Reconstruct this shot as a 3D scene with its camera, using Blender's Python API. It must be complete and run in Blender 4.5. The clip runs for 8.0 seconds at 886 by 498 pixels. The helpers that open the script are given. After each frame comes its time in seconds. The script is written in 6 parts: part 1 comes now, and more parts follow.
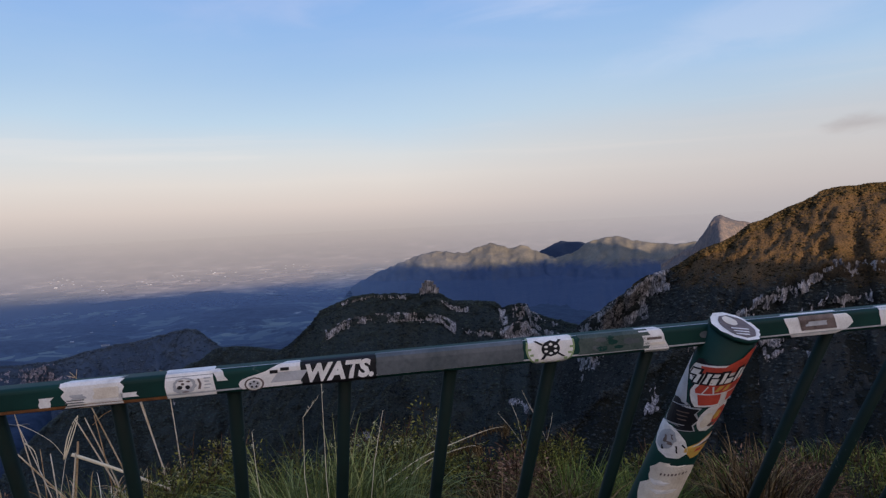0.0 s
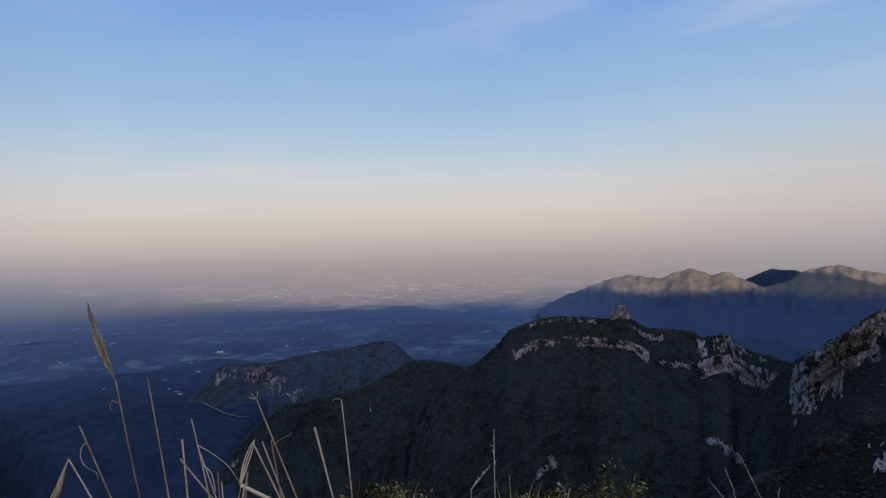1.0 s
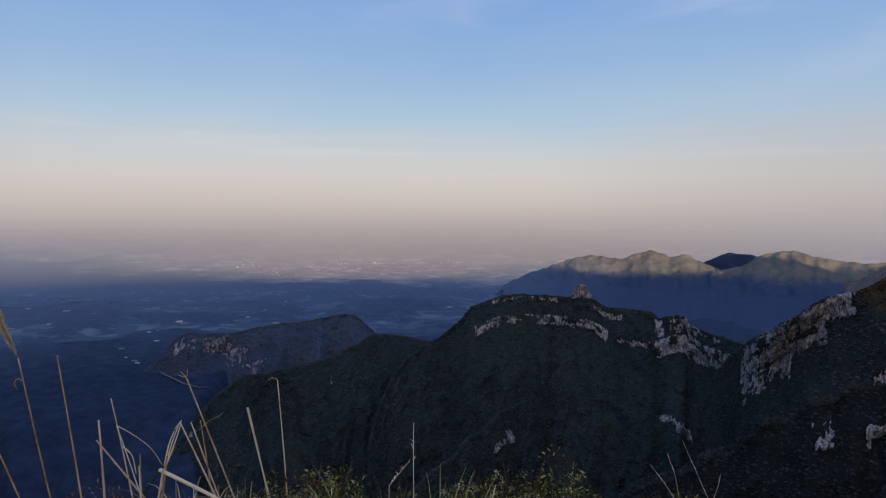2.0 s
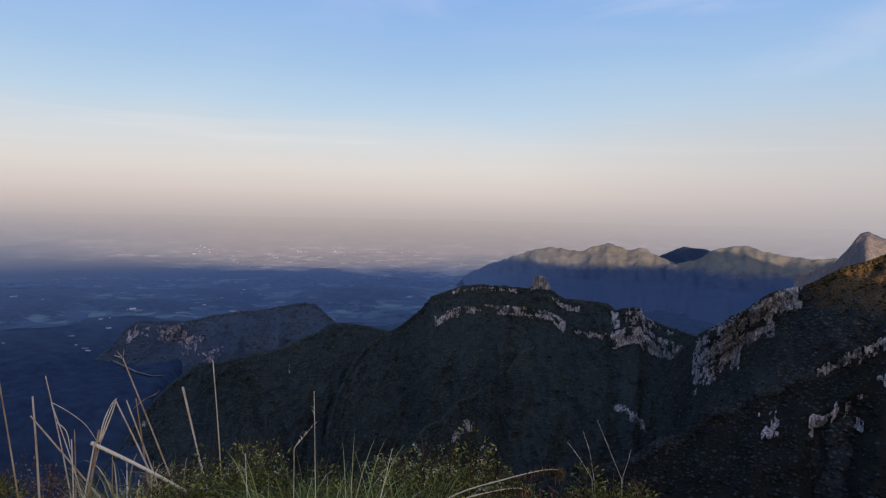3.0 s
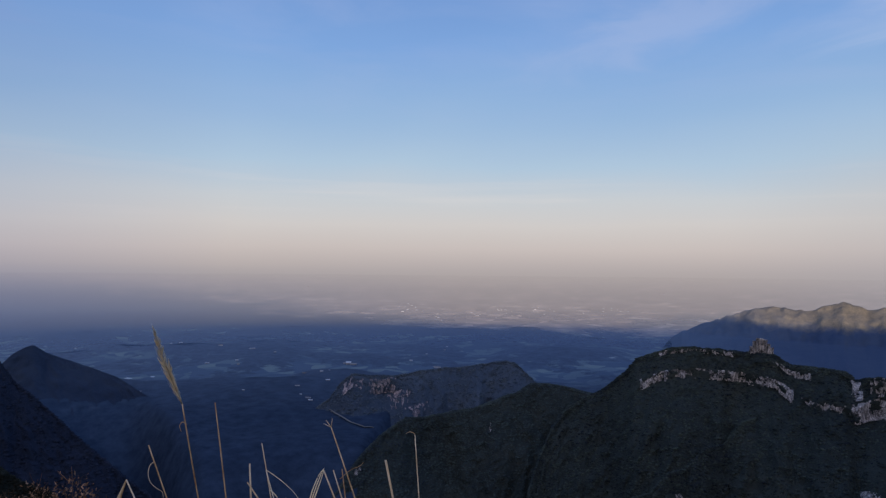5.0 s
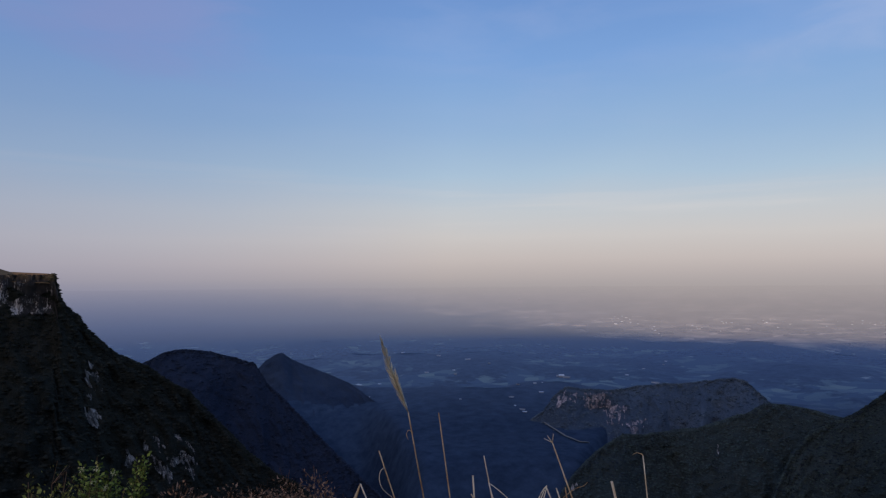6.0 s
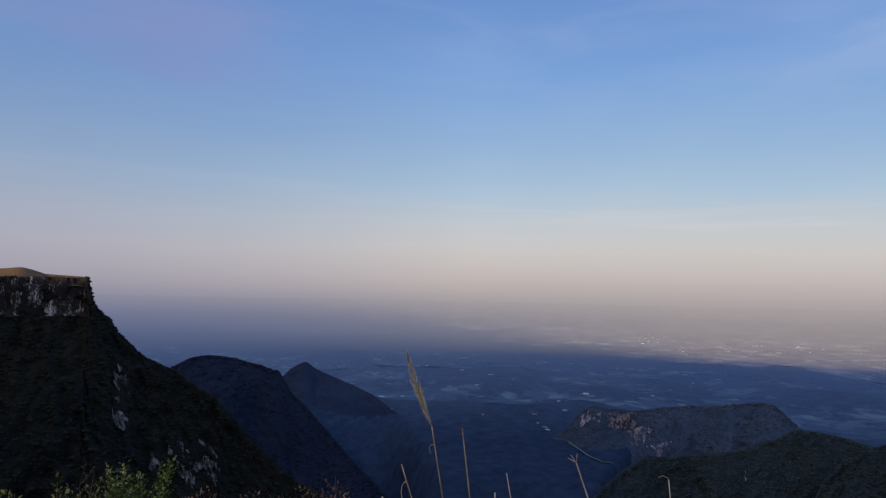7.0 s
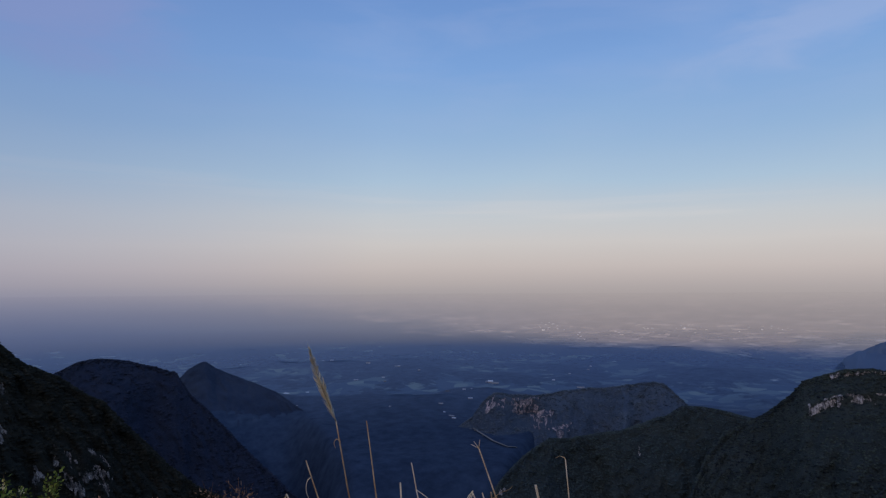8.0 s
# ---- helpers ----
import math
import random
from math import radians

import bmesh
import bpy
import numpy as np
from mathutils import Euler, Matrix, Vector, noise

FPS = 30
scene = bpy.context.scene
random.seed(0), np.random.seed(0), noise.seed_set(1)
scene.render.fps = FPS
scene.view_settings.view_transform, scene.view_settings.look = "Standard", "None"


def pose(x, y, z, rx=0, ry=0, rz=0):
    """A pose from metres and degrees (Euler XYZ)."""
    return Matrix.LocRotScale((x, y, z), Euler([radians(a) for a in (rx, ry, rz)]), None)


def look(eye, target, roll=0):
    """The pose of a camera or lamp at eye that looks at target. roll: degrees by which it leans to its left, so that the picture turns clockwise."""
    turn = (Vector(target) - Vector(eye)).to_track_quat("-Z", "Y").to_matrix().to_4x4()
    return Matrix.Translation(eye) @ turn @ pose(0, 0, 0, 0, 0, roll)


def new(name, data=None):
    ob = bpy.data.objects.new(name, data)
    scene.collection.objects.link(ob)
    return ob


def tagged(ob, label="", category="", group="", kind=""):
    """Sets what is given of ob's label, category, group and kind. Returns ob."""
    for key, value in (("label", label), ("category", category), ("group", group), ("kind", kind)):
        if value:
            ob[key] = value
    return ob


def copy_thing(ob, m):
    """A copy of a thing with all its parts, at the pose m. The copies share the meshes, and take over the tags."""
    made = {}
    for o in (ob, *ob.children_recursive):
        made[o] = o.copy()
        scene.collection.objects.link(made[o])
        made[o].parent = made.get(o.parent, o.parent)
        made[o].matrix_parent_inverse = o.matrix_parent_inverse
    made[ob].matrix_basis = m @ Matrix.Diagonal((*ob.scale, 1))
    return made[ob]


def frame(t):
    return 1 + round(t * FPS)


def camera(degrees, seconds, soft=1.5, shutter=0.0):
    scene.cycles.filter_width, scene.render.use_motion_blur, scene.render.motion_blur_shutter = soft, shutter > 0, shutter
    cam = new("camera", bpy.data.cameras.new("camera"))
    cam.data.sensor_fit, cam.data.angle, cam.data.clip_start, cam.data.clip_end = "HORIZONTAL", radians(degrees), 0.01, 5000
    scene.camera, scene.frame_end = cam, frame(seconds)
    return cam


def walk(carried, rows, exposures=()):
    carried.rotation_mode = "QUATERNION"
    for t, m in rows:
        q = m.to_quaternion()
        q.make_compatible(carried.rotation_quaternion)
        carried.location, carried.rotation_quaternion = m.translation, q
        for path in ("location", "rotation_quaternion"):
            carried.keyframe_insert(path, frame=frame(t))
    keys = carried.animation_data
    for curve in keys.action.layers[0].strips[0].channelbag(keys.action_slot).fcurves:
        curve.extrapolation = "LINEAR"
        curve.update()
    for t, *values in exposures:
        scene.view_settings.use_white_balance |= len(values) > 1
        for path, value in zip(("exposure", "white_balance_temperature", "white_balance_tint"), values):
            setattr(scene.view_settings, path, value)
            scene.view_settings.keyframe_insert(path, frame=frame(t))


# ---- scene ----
cam = camera(67.0, 8.0, soft=1.3)


def aim(x, y, z, pitch, roll, yaw):
    """Hand-held pose: heading yaw, then pitch, then a lean to the right."""
    return pose(x, y, z, 0, 0, yaw) @ pose(0, 0, 0, 90 + pitch) @ pose(0, 0, 0, 0, 0, -roll)


PATH = [
    (0.0, aim(0.000, -0.010, 1.371, -2.46, 2.80, -0.01)),
    (0.2, aim(0.012, 0.149, 1.364, -2.48, 2.60, -0.24)),
    (0.4, aim(0.013, 0.320, 1.367, -1.36, 2.38, 5.70)),
    (0.5, aim(0.012, 0.392, 1.388, -1.22, 1.75, 6.54)),
    (0.6, aim(-0.005, 0.474, 1.402, -0.69, 0.24, 9.45)),
    (1.0, aim(-0.064, 0.632, 1.413, -0.03, 1.56, 16.07)),
    (1.5, aim(-0.088, 0.774, 1.400, -0.77, 3.80, 14.62)),
    (2.0, aim(0.031, 0.888, 1.422, -2.18, -0.15, 13.12)),
    (2.2, aim(0.080, 0.852, 1.415, -2.59, 0.11, 7.27)),
    (3.3, aim(0.429, 0.618, 1.433, -3.50, -1.71, 12.26)),
    (3.5, aim(0.457, 0.651, 1.426, -4.06, -0.57, 15.55)),
    (4.0, aim(0.405, 0.773, 1.462, -3.44, 0.99, 19.82)),
    (4.2, aim(0.370, 0.802, 1.486, -1.23, 1.09, 19.91)),
    (5.3, aim(0.164, 0.977, 1.516, 2.33, -1.29, 31.77)),
    (5.5, aim(0.136, 0.996, 1.511, 2.53, -1.39, 35.75)),
    (6.0, aim(0.080, 1.037, 1.498, 2.78, 0.46, 44.59)),
    (6.5, aim(0.046, 1.051, 1.499, 3.44, -0.48, 47.65)),
    (7.0, aim(0.080, 1.022, 1.503, 3.93, -1.19, 46.86)),
    (7.5, aim(0.115, 0.999, 1.517, 3.53, 0.18, 43.97)),
    (8.0, aim(0.128, 0.999, 1.512, 3.31, 0.34, 38.65)),
]
walk(cam, PATH, exposures=[(0.0, 0.32, 6750, 10), (0.5, 0.27, 6750, 10), (1.5, 0.02, 6650, 10), (2.2, 0.12, 6650, 10), (3.5, 0.32, 6700, 10), (4.2, 0.27, 6650, 10), (5.5, 0.0, 6500, 10), (8.0, 0.0, 6500, 10)])

# ---------------------------------------------------------------- light
SUN_HEADING = 20.0      # degrees left of +y towards which the low sun shines
SUN_TAN = 0.085         # tangent of its height above the horizon
SUN_UP = math.atan(SUN_TAN)
heading = radians(SUN_HEADING)


def rgb(r, g, b):
    """Linear colour from display values 0 to 255."""
    return tuple(((v / 255 + 0.055) / 1.055) ** 2.4 if v > 10 else v / 255 / 12.92 for v in (r, g, b)) + (1.0,)


class Nodes:
    """Short hand for building a node tree."""

    def __init__(self, tree):
        self.tree = tree
        tree.nodes.clear()

    def add(self, kind, **values):
        node = self.tree.nodes.new(kind)
        for key, value in values.items():
            if key in node.inputs:
                node.inputs[key].default_value = value
            else:
                setattr(node, key, value)
        return node

    def link(self, a, b):
        self.tree.links.new(a, b)

    def ramp(self, fac, stops, interpolation="LINEAR"):
        node = self.add("ShaderNodeValToRGB")
        r = node.color_ramp
        r.interpolation = interpolation
        while len(r.elements) < len(stops):
            r.elements.new(0.5)
        for e, (p, c) in zip(r.elements, stops):
            e.position, e.color = p, c if len(c) == 4 else (*c, 1)
        self.link(fac, node.inputs[0])
        return node.outputs[0]

    def noise(self, vector, scale, detail=4.0, rough=0.55, distortion=0.0):
        node = self.add("ShaderNodeTexNoise")
        node.inputs["Scale"].default_value = scale
        node.inputs["Detail"].default_value = detail
        node.inputs["Roughness"].default_value = rough
        node.inputs["Distortion"].default_value = distortion
        if vector is not None:
            self.link(vector, node.inputs["Vector"])
        return node.outputs["Fac"]

    def scaled(self, vector, x, y, z):
        node = self.add("ShaderNodeVectorMath", operation="MULTIPLY")
        self.link(vector, node.inputs[0])
        node.inputs[1].default_value = (x, y, z)
        return node.outputs[0]

    def math(self, op, a, b=0.5, clamp=False):
        node = self.add("ShaderNodeMath", operation=op)
        node.use_clamp = clamp
        for i, v in enumerate((a, b)):
            if isinstance(v, (int, float)):
                node.inputs[i].default_value = v
            else:
                self.link(v, node.inputs[i])
        return node.outputs[0]

    def mix(self, fac, a, b, blend="MIX"):
        node = self.add("ShaderNodeMix", data_type="RGBA", blend_type=blend)
        for index, v in ((0, fac), (6, a), (7, b)):
            if isinstance(v, (int, float)):
                node.inputs[index].default_value = v
            elif isinstance(v, tuple):
                node.inputs[index].default_value = v if len(v) == 4 else (*v, 1)
            else:
                self.link(v, node.inputs[index])
        return node.outputs[2]


def build_world():
    world = bpy.data.worlds.new("dusk_sky")
    scene.world = world
    world.use_nodes = True
    n = Nodes(world.node_tree)
    coord = n.add("ShaderNodeTexCoord").outputs["Generated"]
    sep = n.add("ShaderNodeSeparateXYZ")
    n.link(coord, sep.inputs[0])
    up = n.math("MULTIPLY_ADD", sep.outputs["Z"], 1.0)
    up.node.inputs[2].default_value = 0.1
    waver = n.math("MULTIPLY", n.math("SUBTRACT", n.noise(n.scaled(coord, 1.6, 1.6, 5.0), 1.1, 3.0, 0.5, 0.2), 0.5), 0.06)
    lifted = n.math("MULTIPLY", waver, n.ramp(up, [(0.1, (0, 0, 0)), (0.2, (1, 1, 1))]))
    # horizon lies at 0.1, 25 degrees up at 0.52
    # below 0.1: painted haze and the plain's shadow edge, seen through the land
    sky = n.ramp(n.math("ADD", up, lifted), [
        (0.00, rgb(66, 88, 138)), (0.013, rgb(76, 95, 138)), (0.024, rgb(130, 128, 138)), (0.042, rgb(152, 146, 149)), (0.065, rgb(154, 148, 151)), (0.09, rgb(164, 157, 159)), (0.13, rgb(188, 180, 181)),
        (0.165, rgb(195, 191, 193)), (0.205, rgb(188, 193, 201)), (0.26, rgb(164, 187, 210)), (0.33, rgb(140, 172, 210)),
        (0.42, rgb(118, 157, 211)), (0.52, rgb(102, 140, 200)),
    ])
    # thin lilac cirrus, drawn out along the wind
    streak = n.scaled(coord, 2.2, 1.4, 9.0)
    fac = n.noise(streak, 1.3, 5.0, 0.55, 0.6)
    veil = n.ramp(fac, [(0.5, (0, 0, 0)), (0.72, (1, 1, 1))])
    high = n.ramp(up, [(0.2, (0, 0, 0)), (0.42, (1, 1, 1))])
    amount = n.math("MULTIPLY", n.math("MULTIPLY", veil, high), 0.2)
    cloudy = n.mix(amount, sky, rgb(168, 178, 214))
    def cirrus(sky, az, el, length, width, tilt, colour, amount, grain=5.0):
        """One drawn-out cloud: its middle, half sizes and slope in degrees."""
        a, e, k = radians(az), radians(el), radians(tilt)
        side = Vector((math.cos(a), math.sin(a), 0))
        above = Vector((math.sin(a) * math.sin(e), -math.cos(a) * math.sin(e), math.cos(e)))
        centre = Vector((-math.sin(a) * math.cos(e), math.cos(a) * math.cos(e), math.sin(e)))
        along, across = side * math.cos(k) + above * math.sin(k), above * math.cos(k) - side * math.sin(k)
        terms = []
        for direction, half in ((along, length), (across, width)):
            d = n.add("ShaderNodeVectorMath", operation="DOT_PRODUCT")
            n.link(coord, d.inputs[0])
            d.inputs[1].default_value = direction / math.sin(radians(half))
            off = n.math("SUBTRACT", d.outputs["Value"], centre.dot(direction) / math.sin(radians(half)))
            terms.append(n.math("MULTIPLY", off, off))
        reach = n.math("SQRT", n.math("ADD", terms[0], terms[1]))
        torn = n.noise(n.scaled(coord, 1.0, 1.0, 3.0), grain, 5.0, 0.6, 0.8)
        body = n.ramp(n.math("ADD", reach, n.math("MULTIPLY", n.math("SUBTRACT", torn, 0.5), 1.6)), [(0.1, (1, 1, 1)), (1.0, (0, 0, 0))], "EASE")
        d = n.add("ShaderNodeVectorMath", operation="DOT_PRODUCT")
        n.link(coord, d.inputs[0])
        d.inputs[1].default_value = centre
        ahead = n.math("GREATER_THAN", d.outputs["Value"], 0.3)
        return n.mix(n.math("MULTIPLY", n.math("MULTIPLY", body, ahead), amount), sky, colour)

    cloudy = cirrus(cloudy, 70, 20, 17, 5.0, -12, rgb(140, 154, 204), 0.75, 3.5)
    cloudy = cirrus(cloudy, 8.5, 19.5, 13, 3.2, 14, rgb(164, 178, 214), 0.42)
    cloudy = cirrus(cloudy, -25, 13.5, 14, 2.6, 8, rgb(190, 197, 218), 0.28)
    cloudy = cirrus(cloudy, -12, 19, 14, 3.5, 6, rgb(178, 190, 220), 0.5)
    cloudy = cirrus(cloudy, -32.2, 5.5, 4.6, 0.75, 2, rgb(156, 148, 152), 0.7, 9.0)
    low = n.scaled(coord, 1.2, 1.2, 26.0)
    wisp = n.ramp(n.noise(low, 1.6, 4.0, 0.5, 0.3), [(0.54, (0, 0, 0)), (0.7, (1, 1, 1))])
    band = n.ramp(up, [(0.14, (0, 0, 0)), (0.2, (1, 1, 1)), (0.3, (0, 0, 0))])
    amount = n.math("MULTIPLY", n.math("MULTIPLY", wisp, band), 0.25)
    cloudy = n.mix(amount, cloudy, rgb(214, 206, 206))
    # opposite the sun the haze over the plain is bluer
    dot = n.add("ShaderNodeVectorMath", operation="DOT_PRODUCT")
    n.link(coord, dot.inputs[0])
    dot.inputs[1].default_value = (-math.sin(radians(82)), math.cos(radians(82)), 0)
    cool = n.math("MULTIPLY", n.ramp(dot.outputs["Value"], [(0.55, (0, 0, 0)), (0.97, (1, 1, 1))]), n.ramp(up, [(0.04, (0.7, 0.7, 0.7)), (0.105, (0, 0, 0))]))
    cloudy = n.mix(cool, cloudy, rgb(100, 119, 158))
    # and the upper sky there is deeper
    dot = n.add("ShaderNodeVectorMath", operation="DOT_PRODUCT")
    n.link(coord, dot.inputs[0])
    dot.inputs[1].default_value = (-math.sin(radians(98)), math.cos(radians(98)), 0.12)
    deep = n.ramp(dot.outputs["Value"], [(0.6, (0, 0, 0)), (1.0, (0.42, 0.42, 0.42))])
    cloudy = n.mix(deep, cloudy, rgb(86, 106, 160))
    # towards the high ground the low air is greyer
    dot = n.add("ShaderNodeVectorMath", operation="DOT_PRODUCT")
    n.link(coord, dot.inputs[0])
    dot.inputs[1].default_value = (math.sin(radians(40)), math.cos(radians(40)), 0)
    grey = n.math("MULTIPLY", n.ramp(dot.outputs["Value"], [(0.72, (0, 0, 0)), (1.0, (0.7, 0.7, 0.7))]), n.ramp(up, [(0.04, (1, 1, 1)), (0.22, (0.6, 0.6, 0.6)), (0.3, (0, 0, 0))]))
    cloudy = n.mix(grey, cloudy, rgb(158, 158, 168))
    # the whole sunward half of the sky is brighter and warmer
    dot = n.add("ShaderNodeVectorMath", operation="DOT_PRODUCT")
    n.link(coord, dot.inputs[0])
    dot.inputs[1].default_value = (math.sin(heading), -math.cos(heading), 0.08)
    west = n.ramp(dot.outputs["Value"], [(0.1, (0, 0, 0)), (0.55, (0.26, 0.19, 0.13)), (1.0, (0.95, 0.64, 0.38))], "EASE")
    cloudy = n.mix(1.0, cloudy, west, "ADD")
    plain = n.add("ShaderNodeBackground", Strength=1.0)
    n.link(cloudy, plain.inputs["Color"])
    air = n.add("ShaderNodeTexSky", sky_type="NISHITA")
    air.sun_disc = False
    air.sun_elevation = SUN_UP
    air.sun_rotation = radians(180 - SUN_HEADING)
    glow = n.add("ShaderNodeBackground", Strength=0.012)
    n.link(air.outputs[0], glow.inputs["Color"])
    both = n.add("ShaderNodeAddShader")
    n.link(plain.outputs[0], both.inputs[0])
    n.link(glow.outputs[0], both.inputs[1])
    out = n.add("ShaderNodeOutputWorld")
    n.link(both.outputs[0], out.inputs["Surface"])


build_world()
sun_data = bpy.data.lights.new("sun", "SUN")
sun_data.energy, sun_data.angle, sun_data.color = 5.0, radians(0.7), (1.0, 0.68, 0.44)
sun = new("sun", sun_data)
LIGHT = Vector((-math.sin(heading), math.cos(heading), -SUN_TAN))
sun.matrix_world = look((0, 0, 60), Vector((0, 0, 60)) + LIGHT)


# ---------------------------------------------------------------- materials
def material(name):
    m = bpy.data.materials.new(name)
    m.use_nodes = True
    n = Nodes(m.node_tree)
    out = n.add("ShaderNodeOutputMaterial")
    b = n.add("ShaderNodeBsdfPrincipled")
    n.link(b.outputs[0], out.inputs["Surface"])
    return m, n, b


def bump(n, b, height, strength, distance):
    node = n.add("ShaderNodeBump")
    node.inputs["Strength"].default_value = strength
    node.inputs["Distance"].default_value = distance
    n.link(height, node.inputs["Height"])
    n.link(node.outputs[0], b.inputs["Normal"])


def world_place(n):
    return n.add("ShaderNodeNewGeometry").outputs["Position"]


def plain_stuff(name, low, high, scale, rough=0.8, metal=0.0, relief=0.3, depth=0.01, island=0.0, spec=0.3, spread=0.2):
    """Two-scale mottled surface between two colours; island > 0 varies each loose piece."""
    m, n, b = material(name)
    p = world_place(n)
    f1 = n.noise(p, scale, 5.0)
    f2 = n.noise(p, scale * 9, 3.0)
    f = n.math("ADD", n.math("MULTIPLY", f1, 0.65), n.math("MULTIPLY", f2, 0.35))
    if island:
        r = n.add("ShaderNodeNewGeometry").outputs["Random Per Island"]
        f = n.math("ADD", n.math("MULTIPLY", f, 1 - island), n.math("MULTIPLY", r, island))
    c = n.ramp(f, [(0.5 - spread, low), (0.5 + spread, high)])
    n.link(c, b.inputs["Base Color"])
    b.inputs["Roughness"].default_value = rough
    b.inputs["Metallic"].default_value = metal
    b.inputs["Specular IOR Level"].default_value = spec
    bump(n, b, f2, relief, depth)
    return m


def forest_material(name, low, high, dry, rock_low, rock_high, crown=0.16, steep=0.2, ragged_by=0.6, summit=None, hazed_end=None):
    """Woods with bare rock where the ground stands steep."""
    m, n, b = material(name)
    geo = n.add("ShaderNodeNewGeometry")
    p = geo.outputs["Position"]
    crowns = n.add("ShaderNodeTexVoronoi", feature="SMOOTH_F1")
    crowns.inputs["Scale"].default_value = crown
    n.link(p, crowns.inputs["Vector"])
    fine = n.noise(p, crown * 5, 4.0, 0.6)
    wide = n.noise(p, 0.012, 4.0, 0.6)
    green = n.ramp(n.math("ADD", n.math("MULTIPLY", fine, 0.6), n.math("MULTIPLY", wide, 0.4)), [(0.32, low), (0.7, high)])
    tint = n.ramp(wide, [(0.5, (0, 0, 0)), (0.66, (1, 1, 1))])
    green = n.mix(n.math("MULTIPLY", tint, 0.55), green, dry)
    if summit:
        # brighter grass above a ragged line, with the tops' sunlight put into its colour
        level, width, sunlit_low, sunlit_high = summit
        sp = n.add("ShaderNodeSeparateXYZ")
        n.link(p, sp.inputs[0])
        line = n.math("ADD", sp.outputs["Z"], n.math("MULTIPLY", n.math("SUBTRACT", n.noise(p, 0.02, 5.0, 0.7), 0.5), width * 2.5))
        sunlit_top = n.math("MULTIPLY_ADD", line, 1.0 / width)
        sunlit_top.node.inputs[2].default_value = -level / width
        sunlit_top.node.use_clamp = True
        turf = n.ramp(n.math("ADD", n.math("MULTIPLY", fine, 0.5), n.math("MULTIPLY", wide, 0.5)), [(0.36, sunlit_low), (0.62, sunlit_high)])
        green = n.mix(sunlit_top, green, turf)
    if hazed_end:
        # painted haze: one end turns paler and bluer, melting into the plain
        x0, x1, colour = hazed_end
        sx = n.add("ShaderNodeSeparateXYZ")
        n.link(p, sx.inputs[0])
        part_of = n.math("MULTIPLY_ADD", n.math("ADD", sx.outputs["X"], n.math("MULTIPLY", n.math("SUBTRACT", n.noise(p, 0.008, 5.0, 0.65), 0.5), 300.0)), 1.0 / (x0 - x1))
        part_of.node.inputs[2].default_value = -x1 / (x0 - x1)
        part_of.node.use_clamp = True
        green = n.mix(part_of, green, colour)
    streak = n.noise(n.scaled(p, 1.0, 1.0, 0.22), 0.28, 6.0, 0.65, 0.4)
    rock = n.ramp(streak, [(0.36, rock_low), (0.62, rock_high)])
    sep = n.add("ShaderNodeSeparateXYZ")
    n.link(geo.outputs["True Normal"], sep.inputs[0])
    ragged = n.math("ADD", sep.outputs["Z"], n.math("MULTIPLY", n.math("SUBTRACT", n.noise(p, 0.07, 5.0, 0.65), 0.5), ragged_by))
    bare = n.ramp(ragged, [(steep - 0.1, (1, 1, 1)), (steep, (0, 0, 0))])
    n.link(n.mix(bare, green, rock) if steep > 0 else green, b.inputs["Base Color"])
    b.inputs["Roughness"].default_value = 0.95
    b.inputs["Specular IOR Level"].default_value = 0.1
    h = n.math("ADD", n.math("MULTIPLY", crowns.outputs["Distance"], -0.8), n.math("MULTIPLY", fine, 0.7))
    bump(n, b, h, 0.9, 2.5)
    return m


